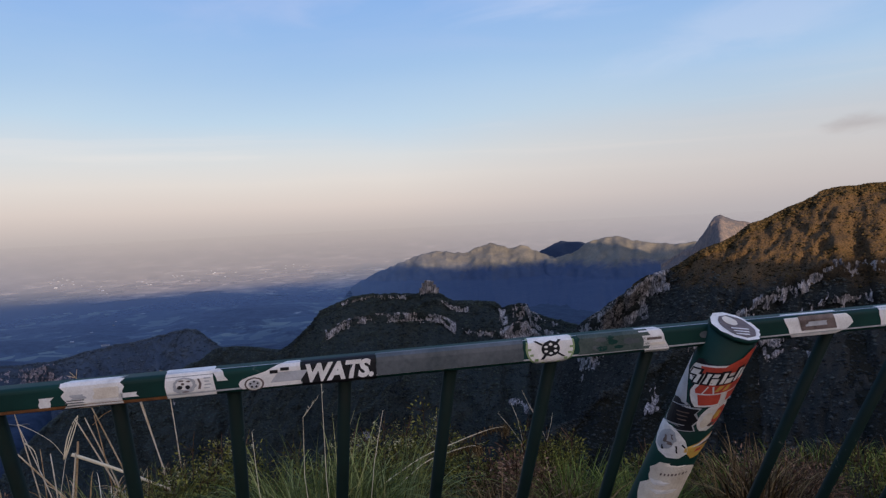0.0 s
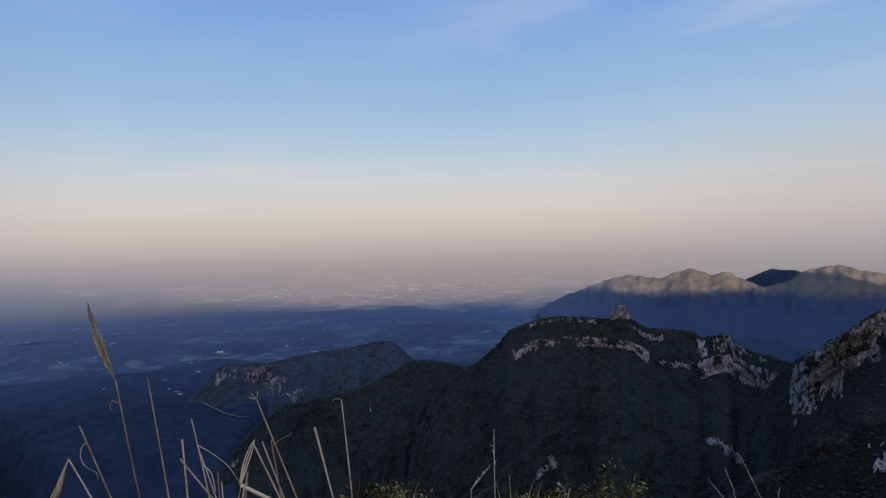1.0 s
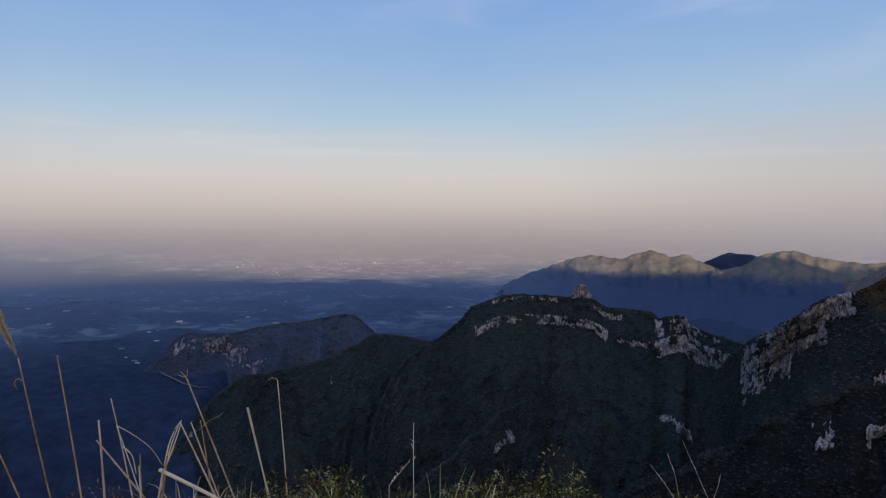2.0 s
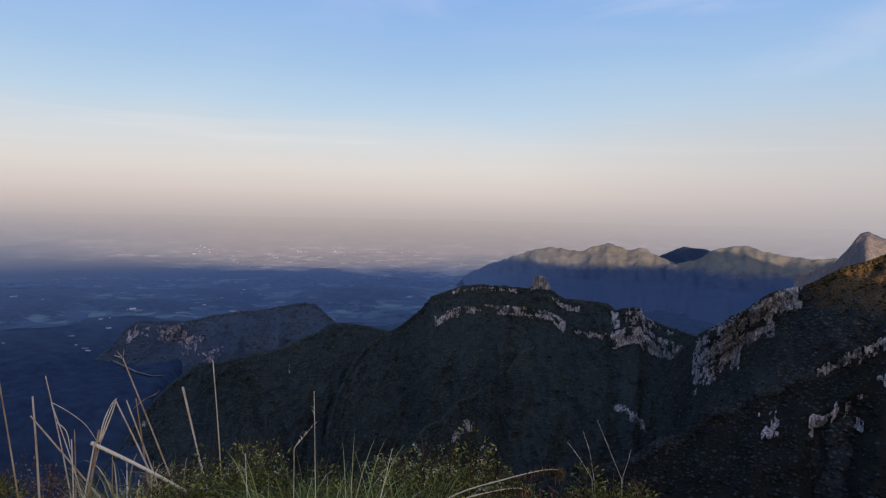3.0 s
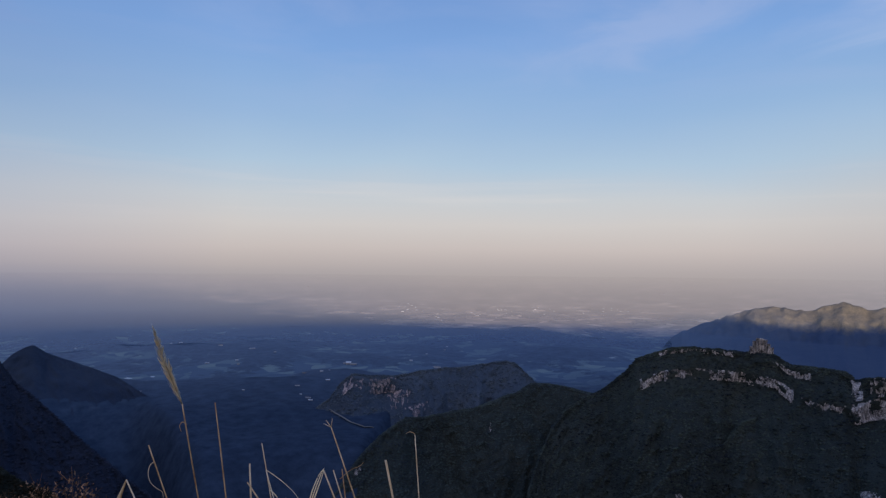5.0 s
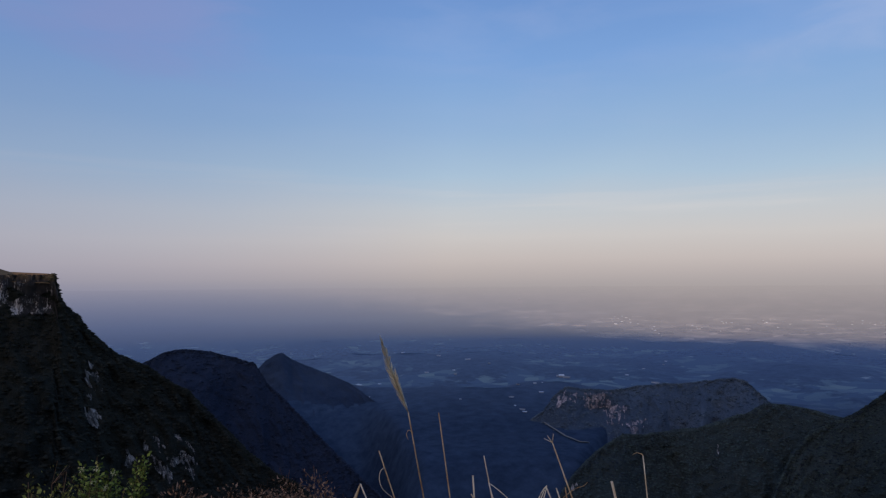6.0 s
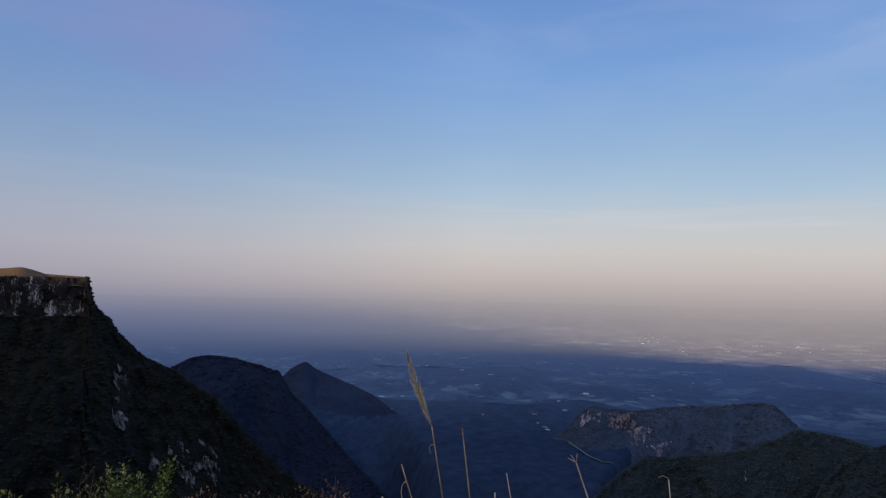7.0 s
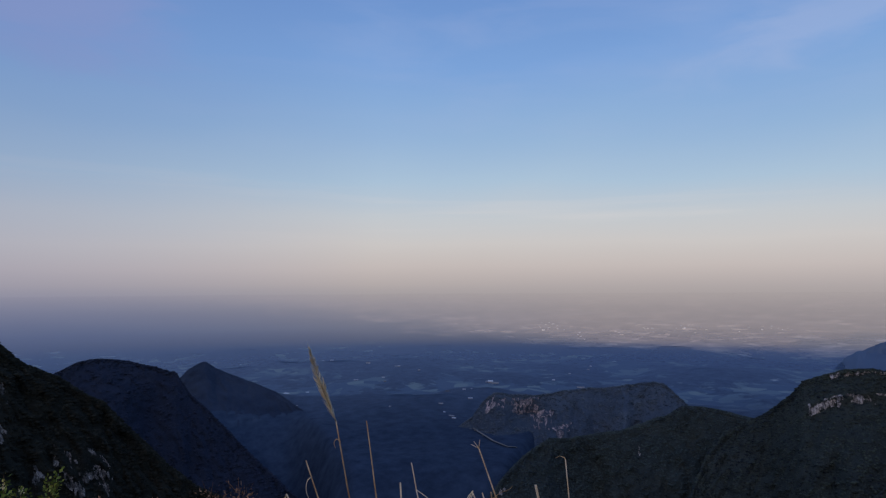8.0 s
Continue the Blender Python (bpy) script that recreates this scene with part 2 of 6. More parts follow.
def land_material():
    """Farmland, woods and settlements on the plain, with haze in the colours; turf and soil near by."""
    m, n, b = material("hazed_valley_land")
    p = world_place(n)
    warp = n.add("ShaderNodeVectorMath", operation="MULTIPLY_ADD")
    wn = n.add("ShaderNodeTexNoise")
    wn.inputs["Scale"].default_value = 0.006
    n.link(p, wn.inputs["Vector"])
    n.link(wn.outputs["Color"], warp.inputs[0])
    warp.inputs[1].default_value = (90, 90, 0)
    n.link(p, warp.inputs[2])
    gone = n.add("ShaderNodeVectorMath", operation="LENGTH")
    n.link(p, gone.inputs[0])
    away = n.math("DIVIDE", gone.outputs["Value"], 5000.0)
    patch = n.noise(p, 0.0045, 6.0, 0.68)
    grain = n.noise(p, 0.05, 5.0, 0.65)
    # woods, painted paler and bluer with distance as haze
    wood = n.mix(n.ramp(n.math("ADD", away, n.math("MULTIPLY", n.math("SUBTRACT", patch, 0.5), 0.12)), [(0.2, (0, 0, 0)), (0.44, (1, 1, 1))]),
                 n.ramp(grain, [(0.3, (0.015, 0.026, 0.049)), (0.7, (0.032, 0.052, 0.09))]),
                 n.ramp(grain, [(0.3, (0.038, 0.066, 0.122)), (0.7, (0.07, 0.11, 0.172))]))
    # small fields in haze-blue tones, most of them dull, a few pale
    field = n.add("ShaderNodeTexVoronoi")
    field.inputs["Scale"].default_value = 0.03
    n.link(warp.outputs[0], field.inputs["Vector"])
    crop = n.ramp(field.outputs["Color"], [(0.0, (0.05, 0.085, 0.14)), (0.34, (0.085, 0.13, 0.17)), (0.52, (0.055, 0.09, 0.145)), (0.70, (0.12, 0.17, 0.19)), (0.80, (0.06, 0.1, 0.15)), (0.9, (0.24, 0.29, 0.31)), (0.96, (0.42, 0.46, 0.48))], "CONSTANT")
    level = n.add("ShaderNodeSeparateXYZ")
    n.link(p, level.inputs[0])
    hollow = n.math("SUBTRACT", n.math("ADD", n.math("MULTIPLY", patch, 0.75), n.math("MULTIPLY", n.noise(p, 0.016, 4.0, 0.7), 0.25)), n.math("MULTIPLY", n.math("ADD", level.outputs["Z"], 220.0), 0.008))
    openland = n.ramp(hollow, [(0.515, (0, 0, 0)), (0.555, (1, 1, 1))])
    farmed_side = n.math("MULTIPLY_ADD", level.outputs["X"], -0.004, clamp=True)
    farmed_side.node.inputs[2].default_value = -0.4
    tilled = n.math("MULTIPLY", n.math("MULTIPLY", openland, farmed_side), n.ramp(away, [(0.25, (0, 0, 0)), (0.31, (1, 1, 1))]))
    near = n.mix(tilled, wood, crop)
    # warm bright fields far out: sunlight beyond the shadow's edge, painted in
    plot = n.add("ShaderNodeTexVoronoi")
    plot.inputs["Scale"].default_value = 0.017
    n.link(warp.outputs[0], plot.inputs["Vector"])
    tone = n.math("ADD", n.math("MULTIPLY", n.noise(n.scaled(p, 1, 1, 0), 0.008, 7.0, 0.7), 0.62), n.math("MULTIPLY", plot.outputs["Color"], 0.38))
    lit_fields = n.ramp(tone, [(0.34, (0.22, 0.2, 0.205)), (0.5, (0.3, 0.262, 0.25)), (0.6, (0.38, 0.322, 0.29)), (0.71, (0.62, 0.51, 0.43))])
    sep = n.add("ShaderNodeSeparateXYZ")
    n.link(p, sep.inputs[0])
    # holds the painted sunlight back on the left, where shade reaches further
    shade_left = n.math("MULTIPLY", n.math("MAXIMUM", n.math("SUBTRACT", n.math("MULTIPLY", sep.outputs["X"], -0.001), 1.1), 0.0), 0.24)
    sunlit_plain = n.ramp(n.math("SUBTRACT", n.math("ADD", n.math("DIVIDE", gone.outputs["Value"], 3200.0), n.math("MULTIPLY", patch, 0.3)), shade_left), [(0.9, (0, 0, 0)), (1.06, (1, 1, 1))])
    far_land = n.mix(sunlit_plain, near, lit_fields)
    soil = n.ramp(n.noise(p, 3.0, 5.0, 0.6), [(0.35, (0.014, 0.012, 0.007)), (0.65, (0.04, 0.031, 0.018))])
    span = n.add("ShaderNodeVectorMath", operation="LENGTH")
    n.link(p, span.inputs[0])
    turf = n.ramp(n.math("DIVIDE", span.outputs["Value"], 400.0), [(0.05, (1, 1, 1)), (0.2, (0, 0, 0))])
    n.link(n.mix(turf, far_land, soil), b.inputs["Base Color"])
    # haze: alpha falls with distance and the horizon sky shows through the land
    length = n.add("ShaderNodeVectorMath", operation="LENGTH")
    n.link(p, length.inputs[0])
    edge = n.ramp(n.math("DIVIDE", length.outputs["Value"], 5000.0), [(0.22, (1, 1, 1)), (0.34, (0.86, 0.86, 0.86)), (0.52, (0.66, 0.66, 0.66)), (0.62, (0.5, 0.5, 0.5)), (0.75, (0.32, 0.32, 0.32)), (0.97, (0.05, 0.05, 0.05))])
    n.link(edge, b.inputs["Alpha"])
    b.inputs["Roughness"].default_value = 1.0
    b.inputs["Specular IOR Level"].default_value = 0.05
    bump(n, b, n.noise(p, 0.08, 5.0, 0.6), 0.5, 4.0)
    return m


ROCK_LOW, ROCK_HIGH = (0.10, 0.095, 0.09), (0.42, 0.39, 0.36)
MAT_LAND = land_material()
# copies of one forest, bluer the farther off: haze put into the colours
MAT_WOODS = forest_material("near_woods", (0.016, 0.022, 0.024), (0.038, 0.05, 0.046), (0.042, 0.049, 0.045), ROCK_LOW, ROCK_HIGH, steep=-2.0, ragged_by=0.3)
# dark woods below, dry top with evening sun painted into its colour
MAT_HILL = forest_material("hill_scrub_sunlit_top", (0.012, 0.015, 0.016), (0.036, 0.041, 0.038), (0.045, 0.043, 0.038), ROCK_LOW, ROCK_HIGH, steep=-0.5, ragged_by=0.4,
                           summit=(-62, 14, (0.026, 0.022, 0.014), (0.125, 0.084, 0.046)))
MAT_VALLEY_WOODS = forest_material("hazed_valley_woods", (0.015, 0.025, 0.049), (0.029, 0.046, 0.081), (0.031, 0.047, 0.079), (0.1, 0.09, 0.1), (0.34, 0.29, 0.28), crown=0.1, steep=-2.0, ragged_by=0.25)
MAT_DARK_WOODS = forest_material("hazed_dark_woods", (0.009, 0.015, 0.03), (0.018, 0.027, 0.052), (0.021, 0.029, 0.05), (0.1, 0.09, 0.1), (0.3, 0.26, 0.25), crown=0.1, steep=-2.0, ragged_by=0.25)
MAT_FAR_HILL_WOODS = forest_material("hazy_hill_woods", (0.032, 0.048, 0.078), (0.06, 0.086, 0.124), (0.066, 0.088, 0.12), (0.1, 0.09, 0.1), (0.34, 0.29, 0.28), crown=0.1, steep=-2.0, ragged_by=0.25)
# both far hills: blue haze low down, sunlight on top, all in the colours
MAT_FAR_HILL = forest_material("hazed_sunlit_hill", (0.036, 0.06, 0.118), (0.05, 0.078, 0.138), (0.05, 0.076, 0.13), (0.12, 0.12, 0.12), (0.3, 0.27, 0.25), crown=0.05, steep=0.0, summit=(-165, 22, (0.085, 0.09, 0.088), (0.18, 0.178, 0.155)))
MAT_HAZED_HILL = forest_material("hazed_end_hill", (0.036, 0.06, 0.118), (0.05, 0.078, 0.138), (0.05, 0.076, 0.13), (0.12, 0.12, 0.12), (0.3, 0.27, 0.25), crown=0.05, steep=0.0, summit=(-165, 22, (0.085, 0.09, 0.088), (0.18, 0.178, 0.155)), hazed_end=(-320, 60, (0.085, 0.125, 0.195)))
# the horn's tones are lightened and blued as haze
MAT_HORN = forest_material("hazed_horn_rock_grass", (0.085, 0.092, 0.11), (0.12, 0.118, 0.12), (0.13, 0.122, 0.115), (0.09, 0.09, 0.105), (0.18, 0.16, 0.15), crown=0.05, steep=0.72, ragged_by=0.5)
# canopy copies: near-black on close slopes, painted bluer and paler for haze beyond
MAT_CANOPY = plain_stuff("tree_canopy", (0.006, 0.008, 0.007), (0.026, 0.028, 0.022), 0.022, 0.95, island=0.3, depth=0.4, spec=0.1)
MAT_CANOPY_HILL = plain_stuff("mountain_canopy", (0.015, 0.019, 0.022), (0.062, 0.07, 0.066), 0.016, 0.95, island=0.3, depth=0.4, spec=0.1, spread=0.13)
MAT_CANOPY_MID = plain_stuff("ridge_canopy", (0.012, 0.018, 0.024), (0.046, 0.061, 0.052), 0.011, 0.95, island=0.22, depth=0.4, spec=0.1, spread=0.13)
MAT_CANOPY_FOOT = plain_stuff("foot_canopy", (0.009, 0.013, 0.016), (0.039, 0.047, 0.045), 0.016, 0.95, island=0.25, depth=0.4, spec=0.1, spread=0.13)
MAT_CANOPY_SPUR = plain_stuff("hazed_spur_canopy", (0.022, 0.032, 0.04), (0.048, 0.067, 0.065), 0.011, 0.95, island=0.22, depth=0.4, spec=0.1, spread=0.13)
MAT_CANOPY_BLUE = plain_stuff("hazed_dark_canopy", (0.011, 0.017, 0.033), (0.02, 0.029, 0.052), 0.011, 0.95, island=0.3, depth=0.4, spec=0.1, spread=0.14)
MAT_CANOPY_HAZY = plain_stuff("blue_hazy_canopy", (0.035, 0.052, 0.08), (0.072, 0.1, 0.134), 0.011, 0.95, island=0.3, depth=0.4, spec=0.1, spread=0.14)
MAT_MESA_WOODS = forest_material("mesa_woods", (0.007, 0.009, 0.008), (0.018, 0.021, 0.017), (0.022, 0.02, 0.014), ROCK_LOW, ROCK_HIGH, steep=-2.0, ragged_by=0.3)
# scrub crowns in a warmer, lighter copy that carries the evening sun
MAT_CANOPY_SUNLIT = plain_stuff("sunlit_scrub_canopy", (0.012, 0.013, 0.007), (0.085, 0.062, 0.03), 0.08, 0.95, island=0.6, depth=0.4, spec=0.1)


def rock_material(name, deep, mid, light, coarse=1.0, steps=(0.38, 0.5, 0.64)):
    m, n, b = material(name)
    p = world_place(n)
    streak = n.noise(n.scaled(p, 1.0, 1.0, 0.22), 0.4 * coarse, 6.0, 0.65, 0.5)
    blot = n.noise(p, 0.12 * coarse, 4.0, 0.6)
    fleck = n.noise(n.scaled(p, 1.0, 1.0, 0.3), 1.3, 3.0, 0.6)
    f = n.math("ADD", n.math("ADD", n.math("MULTIPLY", streak, 0.45), n.math("MULTIPLY", blot, 0.25)), n.math("MULTIPLY", fleck, 0.3))
    c = n.ramp(f, list(zip(steps, (deep, mid, light))))
    n.link(c, b.inputs["Base Color"])
    b.inputs["Roughness"].default_value = 0.92
    bump(n, b, streak, 0.7, 1.2)
    return m


MAT_ROCK = rock_material("cliff_rock", (0.02, 0.02, 0.022), (0.12, 0.115, 0.118), (0.44, 0.415, 0.405), 1.2, (0.425, 0.485, 0.585))
# haze blue is mixed into this rock's tones
MAT_HAZY_ROCK = rock_material("hazed_pink_rock", (0.016, 0.024, 0.044), (0.1, 0.098, 0.125), (0.36, 0.31, 0.325), 0.55, (0.41, 0.48, 0.57))
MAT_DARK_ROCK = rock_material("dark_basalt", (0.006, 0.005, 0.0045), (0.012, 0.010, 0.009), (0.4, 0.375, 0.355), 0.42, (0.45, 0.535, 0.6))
MAT_GREY_ROCK = rock_material("brown_grey_rock", (0.01, 0.009, 0.008), (0.06, 0.055, 0.05), (0.27, 0.25, 0.235), 0.8, (0.43, 0.5, 0.6))

# ---------------------------------------------------------------- shapes in numbers
RNG = np.random.default_rng(7)
_TABLE = RNG.random((256, 256))


def lattice(x, y, seed=0):
    """Smooth value noise, -1 to 1."""
    x, y = np.asarray(x, float) + seed * 17.3, np.asarray(y, float) + seed * 7.7
    xi, yi = np.floor(x).astype(int), np.floor(y).astype(int)
    fx, fy = x - xi, y - yi
    fx, fy = fx * fx * (3 - 2 * fx), fy * fy * (3 - 2 * fy)
    g = lambda a, b: _TABLE[(xi + a) % 256, (yi + b) % 256]
    v = (g(0, 0) * (1 - fx) + g(1, 0) * fx) * (1 - fy) + (g(0, 1) * (1 - fx) + g(1, 1) * fx) * fy
    return 2 * v - 1


def fbm(x, y, octaves=4, seed=0, gain=0.5):
    total, amp = 0.0, 1.0
    for i in range(octaves):
        total = total + amp * lattice(x * 2 ** i, y * 2 ** i, seed + 3 * i)
        amp *= gain
    return total


def smooth(a, b, x):
    t = np.clip((np.asarray(x, float) - a) / (b - a), 0, 1)
    return t * t * (3 - 2 * t)


def sheet(name, X, Y, Z, mat, flip=False, wrap=False):
    """A mesh from a grid of points."""
    r, c = X.shape
    co = np.stack([X, Y, Z], -1).reshape(-1, 3)
    i, j = np.meshgrid(np.arange(r - 1), np.arange(c if wrap else c - 1), indexing="ij")
    k = (j + 1) % c
    q = np.stack([i * c + j, i * c + k, (i + 1) * c + k, (i + 1) * c + j], -1).reshape(-1, 4)
    if not flip:
        q = q[:, ::-1]
    me = bpy.data.meshes.new(name)
    me.from_pydata(co.tolist(), [], q.tolist())
    me.polygons.foreach_set("use_smooth", np.ones(len(q), bool))
    me.materials.append(mat)
    return me


EYE = np.array([0.1, 0.8, 1.45])
PLAIN = -220.0


def spot(az, el, dist):
    """A place by heading left of +y, height angle and distance from the lookout."""
    a = np.radians(az)
    return EYE[0] - dist * np.sin(a), EYE[1] + dist * np.cos(a), EYE[2] + dist * np.tan(np.radians(el))


def skyline(lateral):
    """How high the unseen brow behind the lookout is set in the sun's way, by the distance to the left of the sun's
    line.
    """
    return np.interp(lateral, [-2500, -1400, -900, -620, -560, -530, -410, -375, -260, -60, 60, 300, 380, 640, 760, 3000],
                     [26, 26, 20, 20, 14, -12, -12, 8, 10, 8, 6, 8, 34, 36, 22, 60])


def ground_height(x, y):
    x, y = np.asarray(x, float), np.asarray(y, float)
    d = np.hypot(x - EYE[0], y - EYE[1])
    along = -x * math.sin(heading) + y * math.cos(heading)
    lateral = -x * math.cos(heading) - y * math.sin(heading)
    s = y - 0.15 * x + 0.55 * np.maximum(-x - 2.6, 0) + 0.35 * np.maximum(x - 4, 0)
    # the ledge in front of the railing, then the drop
    ledge = np.where(s < 1.3, 0.0, -0.27 * (s - 1.3)) + 0.05 * fbm(x * 0.9, y * 0.9, 3, 5)
    lip = 8.3 - 2.1 * smooth(-2.5, -0.5, x) + 0.8 * lattice(x * 0.15, y * 0.15, 9)
    drop = -2.0 - (s - lip) * 1.05
    near = np.where(s < lip, ledge, np.minimum(ledge, drop))
    side = -smooth(60, 260, np.abs(x)) * 60 * smooth(-80, 0, y)
    rolling = 15 * fbm(x / 300, y / 300, 4, 2) + 12 * (0.45 - np.abs(fbm(x / 430, y / 430, 3, 31)))
    turn = np.degrees(np.arctan2(EYE[0] - x, y - EYE[1]))
    rolling = np.maximum(rolling, -9) * smooth(3, 12, turn) * smooth(700, 1150, d) * (1 - 0.85 * smooth(2200, 2900, d))
    gorge = 260 * smooth(34, 29, turn) * smooth(-60, -30, turn) + 330 * smooth(46, 52, turn) * smooth(100, 80, turn)
    floor = PLAIN + rolling - 115 * (1 - smooth(600 + gorge, 900 + 1.2 * gorge, d))
    rise = np.clip((d - 2450) / 2450, 0, 1)
    floor = floor + 178 * rise ** 1.75
    front = np.maximum(near + side, floor)
    # unseen plateau behind, its brow shaped to throw the evening shadow
    brow = skyline(lateral) + 160 * SUN_TAN
    back = np.maximum(brow, -60) * np.exp(-((along + 160) / 55) ** 2) + side * 0
    t = smooth(-35, -95, along)
    deep = np.where(np.abs(lateral) > 250, np.minimum(brow, 0) - 3, 0.0)
    return (1 - t) * np.where(s > 0, front, near + side) + t * (back + deep * (1 - np.exp(-((along + 160) / 55) ** 2)))


def build_ground():
    fine = np.arange(-62, 104, 0.27)
    rest = np.arange(104, 298, 3.0)
    az = np.radians(np.concatenate([fine, rest]))
    r = np.concatenate([[0.02], np.geomspace(0.6, 14, 46), np.geomspace(15, 420, 60)[0:], np.linspace(440, 4960, 190)])
    R, A = np.meshgrid(r, az, indexing="ij")
    X, Y = EYE[0] - R * np.sin(A), EYE[1] + R * np.cos(A)
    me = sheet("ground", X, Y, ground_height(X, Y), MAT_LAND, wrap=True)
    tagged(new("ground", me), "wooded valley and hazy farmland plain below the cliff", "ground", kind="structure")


build_ground()


# ---------------------------------------------------------------- mountains
def part(name, me, mat, parent, label=""):
    """Links a mesh or a bmesh as one mesh object under a thing or a part."""
    if isinstance(me, bmesh.types.BMesh):
        bm, me = me, bpy.data.meshes.new(name)
        bm.to_mesh(me)
        bm.free()
    if mat is not None and not me.materials:
        me.materials.append(mat)
    ob = new(name, me)
    ob.parent = parent
    if parent is not None:
        ob.matrix_parent_inverse = parent.matrix_world.inverted()
    if label:
        tagged(ob, label)
    return ob


class Ridge:
    """A mountain with its crest through given places and flanks that fall towards the valley and behind."""

    def __init__(self, crest, foot, slope, seed, spurs=0.35, cliffs=(), rough=3.0, crown=7.0, lean=0.0, skirt=None, shear=0.0):
        self.crest, self.foot, self.slope, self.seed = np.array(crest, float), foot, slope, seed
        self.spurs, self.cliffs, self.rough, self.crown, self.lean = spurs, cliffs, rough, crown, lean
        self.skirt, self.soft_edge, self.shear, self.recover = skirt, 1.2, shear, 1.0
        self.mean = float(np.mean(self.crest[:, 2]))

    def place(self, u, v, bare=False):
        """u: heading in degrees; v: 0 the crest, 1 the foot on the near side, -1 behind."""
        u, v = np.broadcast_arrays(np.asarray(u, float), np.asarray(v, float))
        c = self.crest[np.argsort(self.crest[:, 0])]
        el, dist = np.interp(u, c[:, 0], c[:, 1]), np.interp(u, c[:, 0], c[:, 2])
        m = np.radians(u) * self.mean
        x, y, z = spot(u, el, dist)
        z = z + (0.35 * self.rough * fbm(m / 14, 0 * m, 3, self.seed)) * (0 if bare else 1)
        drop = np.abs(v) * np.maximum(z - self.foot, 8)
        wall = 0.0
        for a0, a1, d0, d1 in self.cliffs:
            if a1 - a0 < 2.3:
                continue
            soft = min(self.soft_edge, 0.3 * (a1 - a0))
            edge = smooth(a0 - soft, a0 + soft, u) * (1 - smooth(a1 - soft, a1 + soft, u))
            ragged = min(3.0, 0.2 * (d1 - d0)) * lattice(m / 9, 0 * m, self.seed + 5)
            wall = wall + edge * np.clip(drop - d0 - ragged, 0, d1 - d0) * 0.93 * (1 - self.recover * smooth(d1, d1 + 80, drop))
        run = (drop - wall) / math.tan(radians(self.slope))
        # sharp ribs that run down the flank, with gullies between them
        bend = m + self.shear * drop + 14 * lattice(drop / 60, m / 90, self.seed + 6)
        ribs = 1 - 2 * np.abs(lattice(bend / 62, drop / 420, self.seed + 1)) + 0.5 * (1 - 2 * np.abs(lattice(bend / 25, drop / 200, self.seed + 2)))
        depth = np.minimum(drop - wall, 70) * smooth(0, 25, drop - wall)
        run = run * (1 + 0.4 * self.spurs * fbm(m / 110, drop / 160, 2, self.seed + 8)) + self.spurs * depth * (0.62 * ribs + 0.25 * lattice(m / 13, drop / 40, self.seed + 9))
        if self.skirt:
            # a gentle skirt: from a depth below the crest, or (negative) from a fixed level
            below = drop - self.skirt[0] if self.skirt[0] > 0 else np.minimum(self.skirt[0], z) - (z - drop)
            run = run + np.maximum(below, 0) / math.tan(radians(self.skirt[1]))
        bumps = 0.0 if bare else self.rough * fbm(m / self.crown, drop / self.crown, 3, self.seed + 3) * smooth(0, 6, drop)
        run = np.where(v >= 0, run + bumps, -drop / math.tan(radians(self.slope + 6)))
        a = np.radians(u + self.lean)
        return x + run * np.sin(a), y - run * np.cos(a), z - drop + (0 if bare else 0.4) * bumps

    def body(self, step):
        u0, u1 = self.crest[:, 0].min(), self.crest[:, 0].max()
        nu = int(np.clip(np.radians(u1 - u0) * self.mean / step, 40, 520))
        high = EYE[2] + self.mean * math.tan(radians(self.crest[:, 1].max())) - self.foot
        nv = int(np.clip(high / math.sin(radians(self.slope)) / step, 24, 260))
        v = np.concatenate([np.linspace(-1, -0.02, 16), np.linspace(0, 1, nv)])
        U, V = np.meshgrid(np.linspace(u0, u1, nu), v, indexing="ij")
        return self.place(U, V)


CROWN_V = np.array([(1, 0, 0), (0, 1, 0), (-1, 0, 0), (0, -1, 0), (0, 0, 1), (0, 0, -1)], float)
CROWN_F = np.array([(a, (a + 1) % 4, 4) for a in range(4)] + [((a + 1) % 4, a, 5) for a in range(4)])


def many(name, places, sizes, verts, faces, mat, jitter=0.35, squash=0.5, seed=0):
    """Many small jittered copies of one lump, joined into one mesh."""
    rng = np.random.default_rng(seed)
    k, nv = len(places), len(verts)
    turn = rng.random(k) * 6.28
    c, s = np.cos(turn)[:, None], np.sin(turn)[:, None]
    base = verts[None] * (1 + jitter * (rng.random((k, nv, 1)) - 0.5) * 2)
    x = base[..., 0] * c - base[..., 1] * s
    y = base[..., 0] * s + base[..., 1] * c
    co = np.stack([x, y, base[..., 2] * squash], -1) * np.asarray(sizes)[:, None, None] + np.asarray(places)[:, None, :]
    idx = (faces[None] + (np.arange(k) * nv)[:, None, None]).reshape(-1, faces.shape[1])
    me = bpy.data.meshes.new(name)
    me.from_pydata(co.reshape(-1, 3).tolist(), [], idx.tolist())
    me.polygons.foreach_set("use_smooth", np.ones(len(idx), bool))
    me.materials.append(mat)
    return me


